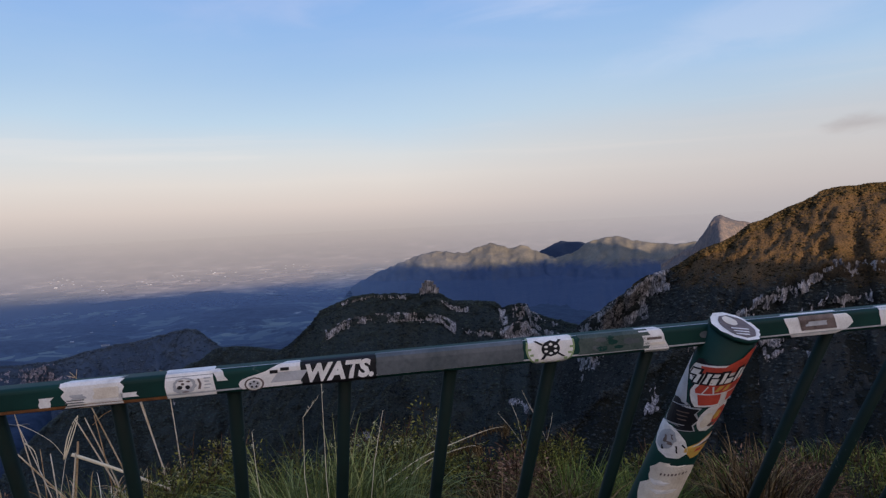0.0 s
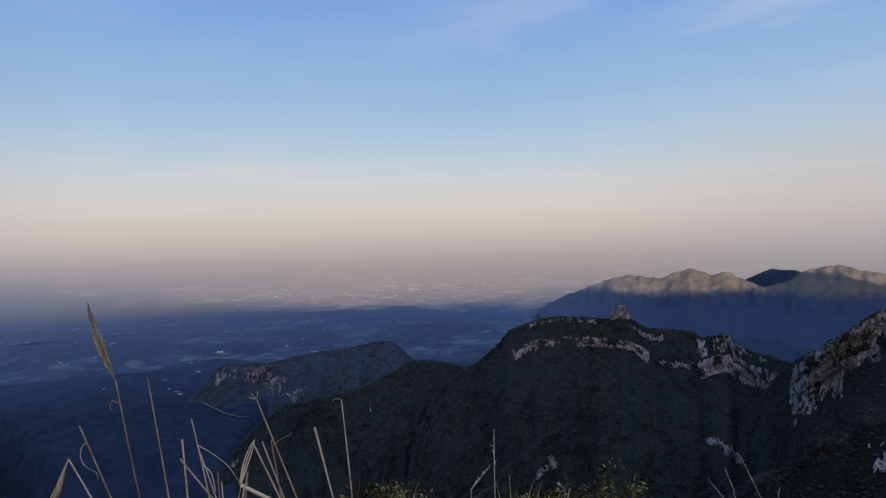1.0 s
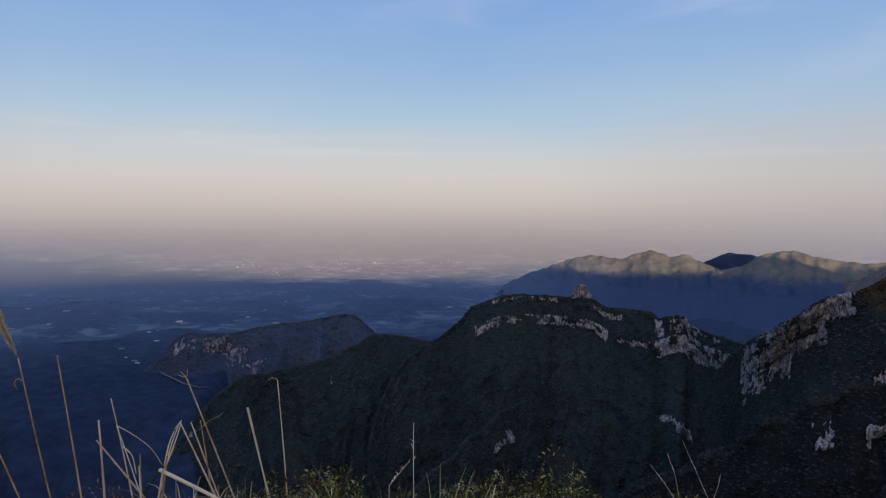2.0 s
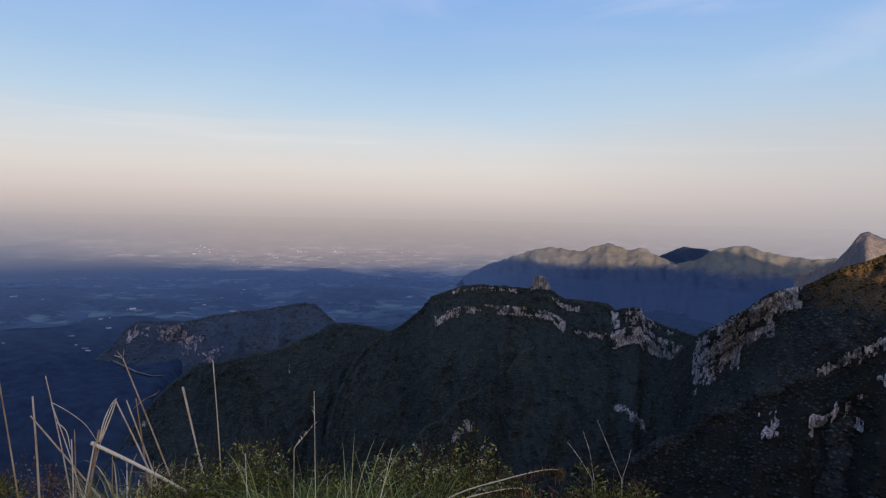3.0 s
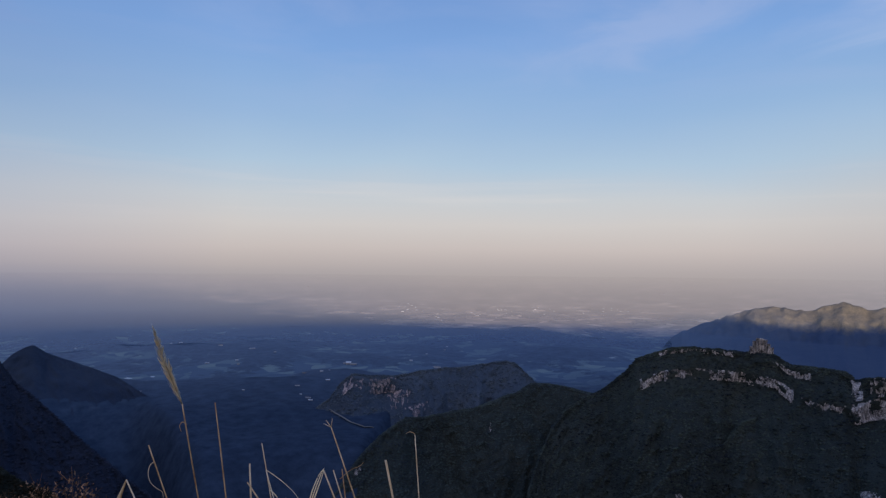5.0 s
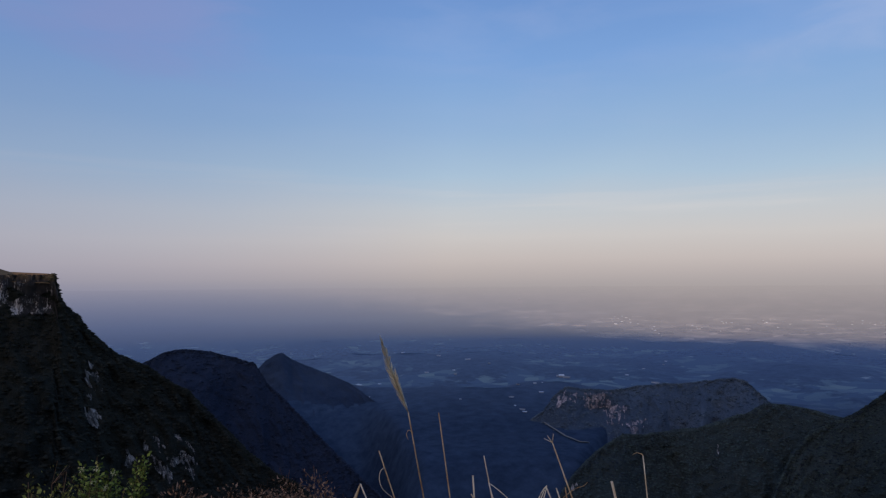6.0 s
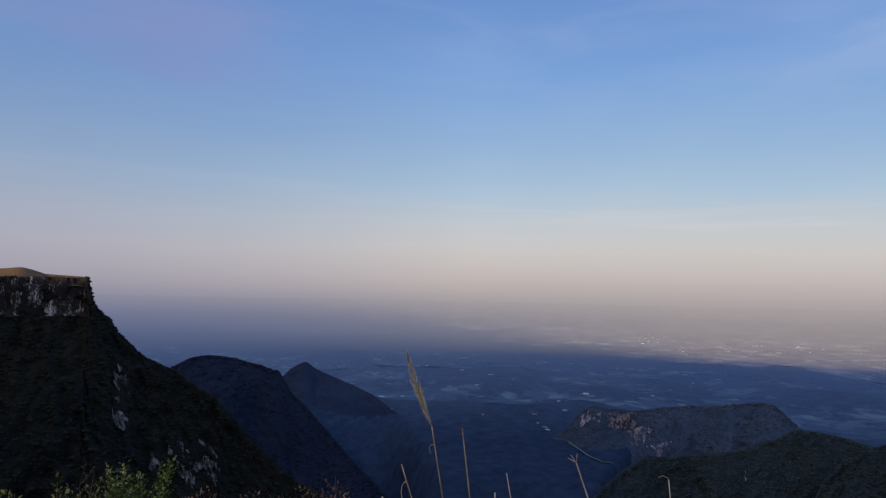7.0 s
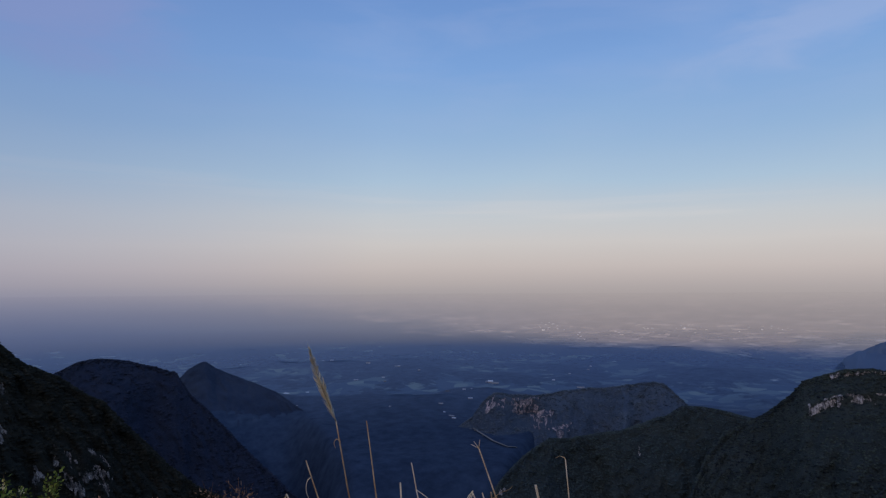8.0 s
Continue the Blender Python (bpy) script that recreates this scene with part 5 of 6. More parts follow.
post_motif(red, [(0.062, -0.8, 1.2), (0.07, -0.72, 1.2), (0.078, -0.6, 1.2)], MAT_RED, 83, 2, 0.03, "field")
post_motif(red, [(0.103, -0.55, 1.2), (0.115, -0.62, 1.2), (0.124, -0.58, 1.15)], MAT_RED, 84, 2, 0.02, "field")
post_motif(red, [(0.127, -0.45, 0.35), (0.14, -0.34, 0.4), (0.152, -0.25, 0.42)], MAT_RED, 85, 2, 0.02, "field")
post_motif(red, [(0.127, 0.6, 1.1), (0.14, 0.65, 1.05), (0.15, 0.7, 1.0)], MAT_RED, 86, 2, 0.02, "field")
for k, (a, w, d0, d1) in enumerate(((-1.05, 0.34, 0.07, 0.082), (-0.78, 0.15, 0.08, 0.1), (-0.42, 0.14, 0.076, 0.1), (-0.2, 0.2, 0.076, 0.084), (0.12, 0.13, 0.074, 0.1), (0.28, 0.24, 0.088, 0.1), (0.62, 0.12, 0.07, 0.1))):
    post_motif(red, box_rows(d0 - 0.0035, d1 + 0.0035, a - 0.09, a + w + 0.09, 4, -0.05), MAT_BLACK, 87 + k, 3, 0.015, "lettering")
    post_motif(red, box_rows(d0, d1, a, a + w, 4, -0.05), MAT_PAPER, 87 + k, 4, 0.015, "lettering")
for k, (a, w) in enumerate(((-0.25, 0.06), (-0.08, 0.06), (0.16, 0.16), (0.44, 0.16))):
    post_motif(red, box_rows(0.106, 0.126 - 0.007 * (k > 1), a, a + w, 4, 0.12 if k == 1 else -0.12), MAT_PAPER if k < 2 else MAT_OCHRE, 95 + k, 3, 0.01, "lettering")
on_post([(0.04, -1.9, -1.75), (0.07, -1.9, -1.5), (0.1, -1.9, -1.15), (0.124, -1.8, -0.94), (0.14, -1.6, -0.8), (0.158, -1.1, -0.7)], MAT_SILVER, "pale grey sticker on the side of the post", 92, 0.02)
ragged = [(0.143, -1.5, -1.2), (0.155, -1.48, -0.7), (0.164, -1.46, -0.12), (0.176, -1.42, -0.22), (0.19, -1.4, 0.02), (0.203, -1.32, -0.12), (0.217, -0.62, 0.02)]
dark = on_post([(d + (0.002 if d > 0.18 else -0.003), a - 0.06, b + 0.07) for d, a, b in ragged], MAT_SILVER, "dark sticker with a ragged pale edge on the post", 93, 0.03)
post_motif(dark, ragged, MAT_BLACK, 93, 1, 0.03, "field")
post_motif(dark, [(0.157, -1.38, -0.8), (0.1588, -1.38, -0.76)], MAT_SILVER, 94, 2, 0.0, "line")
post_motif(dark, [(0.203, -1.15, -0.4), (0.2048, -1.1, -0.4)], MAT_SILVER, 94, 2, 0.0, "line")
for k in range(3):
    post_motif(dark, box_rows(0.172 + 0.009 * k, 0.1745 + 0.009 * k, -1.0 + 0.1 * k, -0.45, 3, 0.05), MAT_BROWN, 95 + k, 2, 0.02, "lettering")
bird = on_post(oval_rows(0.188, 0.56, 0.037, 0.58, 15), MAT_PAPER, "round white sticker with a reddish shape on the post", 97, 0.008)
post_motif(bird, oval_rows(0.193, 0.32, 0.02, 0.2), MAT_CREAM, 197, 1, 0.03)
post_motif(bird, oval_rows(0.19, 0.78, 0.026, 0.26), MAT_RED, 98, 1, 0.04)
post_motif(bird, oval_rows(0.184, 0.66, 0.012, 0.14), MAT_OCHRE, 99, 2, 0.03)
post_motif(bird, oval_rows(0.207, 0.58, 0.005, 0.14), MAT_BROWN, 198, 2, 0.03)
pale = on_post([(0.205, -1.68, -1.35), (0.215, -1.72, -0.75), (0.225, -1.68, -0.45), (0.245, -1.55, -0.06), (0.265, -1.32, 0.14), (0.28, -0.95, 0.2), (0.291, -0.5, 0.0)], MAT_PAPER, "rounded pale grey sticker on the post", 110, 0.01)
post_motif(pale, oval_rows(0.246, -0.85, 0.026, 0.42), MAT_SILVER, 210, 1, 0.05)
for k, (a, d, w, h) in enumerate(((-1.0, 0.236, 0.14, 0.018), (-0.8, 0.25, 0.22, 0.008), (-0.72, 0.232, 0.08, 0.012), (-0.35, 0.258, 0.09, 0.018), (-0.16, 0.252, 0.08, 0.01), (-0.95, 0.262, 0.1, 0.01))):
    post_motif(pale, box_rows(d, d + h, a, a + w, 4, 0.1), MAT_BLACK if k > 2 else MAT_BROWN, 111 + k, 2, 0.04)
gold = on_post([(0.246, 0.85, 1.2), (0.255, 0.5, 1.2), (0.264, 0.0, 1.2), (0.275, 0.05, 1.2), (0.285, 0.3, 1.1), (0.296, 0.45, 0.8)], MAT_OCHRE, "yellow and orange sticker on the post", 113, 0.02)
post_motif(gold, [(0.248, 0.85, 1.2), (0.255, 0.55, 1.2), (0.262, 0.25, 1.0)], MAT_PAPER, 114, 1, 0.02)
post_motif(gold, [(0.256, 0.75, 1.15), (0.263, 0.5, 1.1)], MAT_BROWN, 115, 2, 0.03)
post_motif(gold, [(0.27, 0.5, 0.8), (0.278, 0.45, 0.75)], MAT_RED, 116, 1, 0.03)
cream = on_post([(0.306, -0.62, -0.3), (0.315, -0.75, 0.5), (0.326, -0.98, 0.9), (0.334, -0.9, 1.0), (0.346, -0.86, 1.05), (0.358, -0.7, 1.08), (0.374, -1.12, 1.1), (0.4, -1.0, 1.15), (0.43, -0.7, 1.2), (0.45, -0.6, 1.0)], MAT_CREAM, "peeling cream sticker low on the post", 117, 0.05)
for k in range(8):
    post_motif(cream, box_rows(0.333, 0.339, -0.42 + 0.14 * k, -0.35 + 0.14 * k, 3), MAT_BROWN, 118 + k, 1, 0.015, "lettering")
post_motif(cream, [(0.352, -0.75, -0.3), (0.36, -0.65, 0.1), (0.366, -0.5, 0.0)], MAT_PAPER, 130, 1, 0.04, "crease")
post_motif(cream, [(0.378, -0.6, 0.3), (0.384, -0.4, 0.6), (0.39, -0.2, 0.4)], MAT_PAPER, 131, 1, 0.04, "crease")

# ---------------------------------------------------------------- plants on the ledge
def leaf_material(name, low, high, rough=0.65, last=None):
    last = last or high
    m, n, b = material(name)
    r = n.add("ShaderNodeNewGeometry").outputs["Random Per Island"]
    f = n.math("ADD", n.math("MULTIPLY", r, 0.75), n.math("MULTIPLY", n.noise(world_place(n), 14.0, 3.0), 0.25))
    mid = tuple(0.62 * a + 0.38 * c for a, c in zip(low, high))
    n.link(n.ramp(f, [(0.1, low), (0.55, mid), (0.8, high), (0.92, last)]), b.inputs["Base Color"])
    b.inputs["Roughness"].default_value = rough
    b.inputs["Specular IOR Level"].default_value = 0.06
    return m


MAT_GRASS = leaf_material("green_grass", (0.028, 0.042, 0.008), (0.21, 0.27, 0.06), last=(0.46, 0.38, 0.14))
MAT_PALE_GRASS = leaf_material("grey_green_grass", (0.028, 0.042, 0.012), (0.3, 0.34, 0.12), last=(0.55, 0.48, 0.24))
MAT_STRAW = leaf_material("dry_straw", (0.28, 0.155, 0.055), (0.62, 0.45, 0.25), 0.8)


def stem_material():
    m, n, b = material("dry_reed")
    p = world_place(n)
    r = n.add("ShaderNodeObjectInfo").outputs["Random"]
    f = n.math("ADD", n.math("MULTIPLY", n.noise(n.scaled(p, 1, 1, 0.35), 16.0, 4.0, 0.7), 0.7), n.math("MULTIPLY", r, 0.3))
    n.link(n.ramp(f, [(0.3, (0.24, 0.13, 0.05)), (0.44, (0.42, 0.29, 0.15)), (0.56, (0.56, 0.45, 0.31)), (0.74, (0.66, 0.58, 0.46))]), b.inputs["Base Color"])
    b.inputs["Roughness"].default_value = 0.75
    bump(n, b, n.noise(n.scaled(p, 1, 1, 0.1), 300.0, 2.0), 0.3, 0.001)
    return m


MAT_REED = stem_material()
MAT_PLUME = leaf_material("pale_plume", (0.68, 0.57, 0.38), (0.93, 0.85, 0.67), 0.85)
MAT_OLD_GRASS = leaf_material("old_brown_grass", (0.022, 0.014, 0.007), (0.22, 0.145, 0.065), 0.85, (0.4, 0.28, 0.13))
MAT_RUST_GRASS = leaf_material("rusty_grass", (0.05, 0.022, 0.007), (0.34, 0.18, 0.06), 0.85, (0.5, 0.34, 0.15))
MAT_LEAF = leaf_material("olive_shrub_leaf", (0.028, 0.033, 0.008), (0.29, 0.28, 0.07))
MAT_BLOSSOM = leaf_material("pale_seed_heads", (0.26, 0.24, 0.12), (0.62, 0.58, 0.34))
MAT_TWIG = leaf_material("russet_twigs", (0.03, 0.018, 0.011), (0.2, 0.12, 0.075), 0.85)
MAT_RUSSET = leaf_material("russet_leaves", (0.06, 0.034, 0.022), (0.34, 0.21, 0.14), 0.85)


def blades(name, roots, heights, bend, width, mat, seed, outward=None, spread=0.5, segments=5, arch=False):
    """Curved tapering grass blades joined into one mesh."""
    rng = np.random.default_rng(seed)
    k = len(roots)
    ang = rng.random(k) * 6.2832
    if outward is not None:
        d = roots[:, :2] - np.asarray(outward)[None, :2]
        ang = np.arctan2(d[:, 1], d[:, 0]) + rng.normal(0, spread, k)
    b = bend * (0.35 + 1.1 * rng.random(k))
    ux, uy = np.cos(ang), np.sin(ang)
    px, py = -uy, ux
    w = width * (0.6 + 0.8 * rng.random(k))
    twist = rng.normal(0, 0.5, k)
    t = np.linspace(0, 1, segments + 1)
    out = b[:, None] * t[None] ** 2 * heights[:, None]
    up = heights[:, None] * (t[None] - 0.42 * b[:, None] * t[None] ** 2.4)
    if arch:
        # long blades that rise, bow over and hang
        over = np.clip(0.75 * b, 0.5, 2.1)[:, None]
        out = 0.33 * over * t[None] ** 1.6 * heights[:, None]
        up = heights[:, None] * (1.05 * t[None] - 0.32 * over * t[None] ** 3)
    wide = w[:, None] * (1 - t[None] ** 1.6) * 0.5 + 0.0004
    cx = roots[:, 0, None] + ux[:, None] * out
    cy = roots[:, 1, None] + uy[:, None] * out
    cz = roots[:, 2, None] + up
    sx = (px * np.cos(twist) + ux * np.sin(twist))[:, None] * wide
    sy = (py * np.cos(twist) + uy * np.sin(twist))[:, None] * wide
    co = np.stack([np.stack([cx - sx, cy - sy, cz], -1), np.stack([cx + sx, cy + sy, cz], -1)], 2).reshape(-1, 3)
    n = segments + 1
    base = (np.arange(k) * n * 2)[:, None]
    i = np.arange(segments)[None] * 2 + base
    q = np.stack([i, i + 1, i + 3, i + 2], -1).reshape(-1, 4)
    me = bpy.data.meshes.new(name)
    me.from_pydata(co.tolist(), [], q.tolist())
    me.polygons.foreach_set("use_smooth", np.ones(len(q), bool))
    me.materials.append(mat)
    return me


def ledge(x, y):
    return float(ground_height(x, y))


def tussock(x, y, radius, count, height, bend, mat, label, seed, width=0.0115):
    rng = np.random.default_rng(seed)
    r, a = radius * np.sqrt(rng.random(count)), rng.random(count) * 6.2832
    rx, ry = x + r * np.cos(a), y + r * np.sin(a)
    roots = np.stack([rx, ry, ground_height(rx, ry) - 0.03], -1)
    h = height * (0.55 + 0.6 * rng.random(count))
    me = blades("grass_tussock", roots, h, bend, width, mat, seed, (x, y), 0.7, 9 if bend > 1.4 else 5, bend > 1.4)
    return tagged(new("grass_tussock", me), label, "grass", "grass tussocks on the ledge")


# turf over the whole ledge
rng = np.random.default_rng(31)
for count, mat, label, height, width in ((11000, MAT_GRASS, "short green grass covering the ledge", 0.27, 0.012), (13000, MAT_OLD_GRASS, "withered brown grass among the green", 0.27, 0.010)):
    rx, ry = rng.uniform(-8.5, 5.5, count), rng.uniform(1.7, 8.8, count)
    roots = np.stack([rx, ry, ground_height(rx, ry) - 0.02], -1)
    h = height * (0.4 + 0.9 * rng.random(count)) * (0.7 + 0.5 * lattice(rx * 0.8, ry * 0.8, 3))
    tagged(new("grass", blades("grass", roots, np.maximum(h, 0.08), 0.6, width, mat, count)), label, "grass", kind="stuff")

tussock(-0.80, 3.75, 0.26, 800, 1.08, 2.3, MAT_PALE_GRASS, "large green tussock with arching blades", 1, 0.0075)
tussock(-0.62, 3.85, 0.18, 360, 0.9, 2.1, MAT_GRASS, "large green tussock with arching blades", 24, 0.0075)
tussock(-0.42, 3.9, 0.2, 560, 1.0, 2.3, MAT_PALE_GRASS, "large green tussock with arching blades", 2, 0.0075)
tussock(-1.10, 4.05, 0.22, 400, 0.92, 2.2, MAT_GRASS, "green tussock with arching blades", 3, 0.0075)
tussock(-1.95, 4.2, 0.22, 380, 0.92, 2.3, MAT_PALE_GRASS, "grey-green tussock under the dry stalks", 41, 0.007)
tussock(-2.3, 4.35, 0.2, 280, 0.88, 2.3, MAT_PALE_GRASS, "grey-green tussock under the dry stalks", 42, 0.007)
tussock(-2.1, 3.7, 0.22, 110, 0.5, 1.2, MAT_STRAW, "straw-coloured dry tussock on the ledge", 6, 0.008)
tussock(-2.75, 4.7, 0.22, 90, 0.66, 1.2, MAT_STRAW, "straw-coloured dry tussock on the ledge", 7, 0.008)
tussock(-2.35, 4.6, 0.18, 60, 0.8, 2.0, MAT_PLUME, "pale dry leaves drooping among the stalks", 25, 0.010)
tussock(-2.3, 4.0, 0.24, 320, 0.55, 1.5, MAT_RUST_GRASS, "rusty brown tussock among the dry stalks", 22, 0.010)
tussock(-2.6, 4.4, 0.24, 240, 0.5, 1.6, MAT_RUST_GRASS, "rusty brown tussock among the dry stalks", 23, 0.010)
tussock(0.85, 4.5, 0.2, 420, 0.60, 0.60, MAT_GRASS, "bright green upright tussock near the edge", 9)
tussock(1.25, 4.4, 0.24, 420, 0.52, 0.65, MAT_GRASS, "bright green upright tussock near the edge", 10)
tussock(0.2, 4.0, 0.32, 420, 0.52, 1.1, MAT_OLD_GRASS, "withered brown tussock on the ledge", 11)
tussock(0.6, 4.1, 0.3, 420, 0.5, 1.1, MAT_OLD_GRASS, "withered brown tussock on the ledge", 12)
tussock(2.0, 4.4, 0.3, 300, 0.62, 0.7, MAT_OLD_GRASS, "withered brown tussock on the ledge", 13)
tussock(-2.6, 4.95, 0.2, 40, 0.85, 1.5, MAT_STRAW, "curled dry leaves at the foot of the stalks", 17, 0.014)
tussock(-2.95, 5.25, 0.2, 40, 0.95, 1.5, MAT_STRAW, "curled dry leaves at the foot of the stalks", 18, 0.014)
tussock(-2.3, 5.2, 0.22, 36, 0.85, 1.5, MAT_STRAW, "curled dry leaves at the foot of the stalks", 19, 0.012)
tussock(-1.5, 3.3, 0.2, 240, 0.7, 2.2, MAT_PALE_GRASS, "grey-green tussock with arching blades", 16, 0.009)


def curve_points(a, b, sag, count=9, side=0.0):
    a, b = Vector(a), Vector(b)
    across = (b - a).cross(Vector((0, 0, 1)))
    across = across.normalized() if across.length > 1e-6 else Vector((1, 0, 0))
    out = []
    for k in range(count):
        t = k / (count - 1)
        out.append(a.lerp(b, t) + (Vector((0, 0, -sag)) + across * side) * math.sin(math.pi * t))
    return out


def stalk(top, low, label, radius=0.008, head="", side=0.01, twin=None):
    """A dry reed stalk from its tip through a lower point on to the ground."""
    top, low, radius = Vector(top), Vector(low), radius * 0.7
    d = (low - top).normalized()
    foot = low
    for _ in range(60):
        if foot.z < ledge(foot.x, foot.y) - 0.03:
            break
        foot = foot + d * 0.04
    ob = new("reed_stalk", None)
    ob.location = foot
    bpy.context.view_layer.update()
    tagged(ob, label, "dry stalk", "dry reed stalks on the ledge")
    part("stem", tube(curve_points(foot, top, 0, 10, side), radius, 7, radius * 0.55), MAT_REED, ob)
    if twin:
        part("stem", tube(curve_points(foot + Vector((0.05, 0.02, 0)), Vector(twin), 0, 8, -side), radius * 0.9, 7, radius * 0.5), MAT_REED, ob)
    if head == "hook":
        part("tip", tube([top, top + Vector((-0.01, 0, 0.012)), top + Vector((-0.05, 0, 0.018)), top + Vector((-0.085, 0, -0.004))], radius * 0.5, 6, radius * 0.3), MAT_REED, ob, "thin bent-over tip")
    if head == "fork":
        for v in ((-0.05, 0, 0.05), (0.01, 0, 0.07), (-0.075, 0, 0.02)):
            part("tip", tube([top, top + Vector(v) * 0.5, top + Vector(v)], radius * 0.45, 5, radius * 0.2), MAT_REED, ob, "frayed tip")
    return ob


def plume(ob, low, high, count, seed, width=0.03):
    """A narrow feathery seed head that nods a little to one side."""
    rng = np.random.default_rng(seed)
    low, high = Vector(low), Vector(high)
    verts, faces = [], []
    axis = (high - low).normalized()
    side = axis.cross(Vector((0.2, 1, 0))).normalized()
    back = side.cross(axis).normalized()
    spine = lambda t: low.lerp(high, t) + side * 0.035 * math.sin(math.pi * t)
    for _ in range(count):
        t = float(rng.random()) ** 1.15 * 0.93
        p = spine(t)
        length = (0.07 + 0.09 * float(rng.random())) * (1 - 0.4 * t)
        a = float(rng.random()) * 6.28
        fat = width * (0.25 + 0.75 * math.sin(math.pi * min(t + 0.12, 1.0)) ** 0.8) * (0.25 + 0.9 * float(rng.random()))
        out = side * math.cos(a) + back * math.sin(a)
        q = p + (spine(min(t + 0.05, 1.0)) - p).normalized() * length + out * fat
        w = side * 0.0008 + back * 0.0005
        i = len(verts)
        mid = p.lerp(q, 0.5) + out * 0.35 * fat
        verts += [p - w, p + w, mid + w, q, mid - w]
        faces.append((i, i + 1, i + 2, i + 3, i + 4))
    me = bpy.data.meshes.new("plume")
    me.from_pydata([v[:] for v in verts], [], faces)
    me.materials.append(MAT_PLUME)
    part("plume", me, MAT_PLUME, ob, "narrow feathery straw-coloured seed head")
    part("stem", tube([spine(k / 8) for k in range(9)], 0.004, 5, 0.001), MAT_REED, ob)


def bent_line(points):
    """A rounded line through places."""
    pts = [Vector(p) for p in points]
    out = []
    for k in range(len(pts) - 1):
        a, b, c, d = pts[max(k - 1, 0)], pts[k], pts[k + 1], pts[min(k + 2, len(pts) - 1)]
        for t in (0.0, 0.25, 0.5, 0.75):
            out.append(0.5 * (2 * b + (c - a) * t + (2 * a - 5 * b + 4 * c - d) * t * t + (3 * b - a - 3 * c + d) * t ** 3))
    return out + [pts[-1]]


TALL_TOP, PLUME_TIP = (-2.978, 3.825, 0.701), (-2.835, 3.488, 1.184)
tall = stalk(TALL_TOP, (-3.013, 4.129, -0.411), "tall dry reed with a feathery plume", 0.009)
plume(tall, TALL_TOP, PLUME_TIP, 520, 1, 0.026)
part("leaf", tube(bent_line([(-3.131, 4.004, 0.524), (-3.148, 3.986, 0.542), (-3.159, 3.973, 0.518), (-3.152, 3.982, 0.484)]), 0.003, 5, 0.0015), MAT_STRAW, tall, "small curled dry leaf")
stalk((-2.967, 4.076, 0.665), (-2.796, 4.077, -0.360), "straight pointed dry reed stalk", 0.009)
curl = stalk((-3.190, 3.769, 0.443), (-2.955, 3.856, -0.216), "leaning dry reed stalk with a curled leaf", 0.009)
part("leaf", tube(bent_line([(-3.168, 3.796, 0.340), (-3.184, 3.777, 0.319), (-3.189, 3.770, 0.268), (-3.179, 3.782, 0.216), (-3.157, 3.809, 0.178), (-3.137, 3.831, 0.154), (-3.133, 3.837, 0.110)]), 0.00225, 5, 0.00135), MAT_REED, curl, "thin curled leaf")
bent = stalk((-2.839, 3.345, 0.402), (-2.648, 3.388, 0.050), "broken reed folded over to a sharp point", 0.009)
part("leaf", tube(bent_line([(-2.839, 3.345, 0.405), (-2.855, 3.324, 0.336), (-2.873, 3.301, 0.256), (-2.933, 3.222, 0.026)]), 0.003, 5, 0.0075), MAT_REED, bent, "dry leaf sheath hanging from the fold")
part("leaf", tube(bent_line([(-2.839, 3.345, 0.405), (-2.852, 3.328, 0.335), (-2.866, 3.311, 0.253), (-2.922, 3.237, 0.039)]), 0.003, 5, 0.006), MAT_REED, bent, "dry leaf sheath hanging from the fold")
part("leaf", tube(bent_line([(-2.839, 3.345, 0.405), (-2.858, 3.321, 0.337), (-2.880, 3.293, 0.258), (-2.941, 3.211, 0.065)]), 0.003, 5, 0.00525), MAT_REED, bent, "dry leaf sheath hanging from the fold")
part("leaf", tube(bent_line([(-2.839, 3.345, 0.405), (-2.854, 3.326, 0.336), (-2.870, 3.305, 0.255), (-2.927, 3.230, 0.078)]), 0.003, 5, 0.009), MAT_REED, bent, "dry leaf sheath hanging from the fold")
stalk((-3.029, 4.462, 0.179), (-2.933, 4.387, -0.509), "thick cut-off dry reed stalk", 0.014)
stalk((-3.098, 4.657, 0.263), (-2.938, 4.638, -0.438), "leaning dry reed stalk", 0.009, side=0.02)
stalk((-3.079, 4.498, 0.035), (-2.830, 4.559, -0.292), "slanting broken dry reed stalk", 0.012)
leafy = stalk((-3.055, 4.655, 0.082), (-2.906, 4.625, -0.304), "bent dry reed stalk with arching leaves", 0.008, side=0.03)
part("leaf", tube(bent_line([(-3.055, 4.655, 0.082), (-3.021, 4.685, 0.051), (-2.963, 4.735, -0.013), (-2.896, 4.791, -0.105), (-2.846, 4.831, -0.221)]), 0.003, 5, 0.0015), MAT_PLUME, leafy, "thin arching dry leaf")
part("leaf", tube(bent_line([(-3.030, 4.677, -0.061), (-2.988, 4.714, -0.132), (-2.970, 4.729, -0.263)]), 0.0045, 5, 0.00225), MAT_PLUME, leafy, "thin arching dry leaf")
stalk((-3.013, 4.824, -0.157), (-2.941, 4.728, -0.516), "short thin dry reed stalk", 0.008)
stalk((-2.482, 4.380, 0.024), (-2.473, 4.232, -0.375), "thick pale dry reed stalk", 0.017, side=0.02)
stalk((-2.476, 4.334, -0.036), (-2.458, 4.193, -0.356), "thick pale dry reed stalk", 0.012)
stalk((-2.650, 4.345, -0.039), (-2.575, 4.251, -0.320), "short dry reed stalk", 0.009)
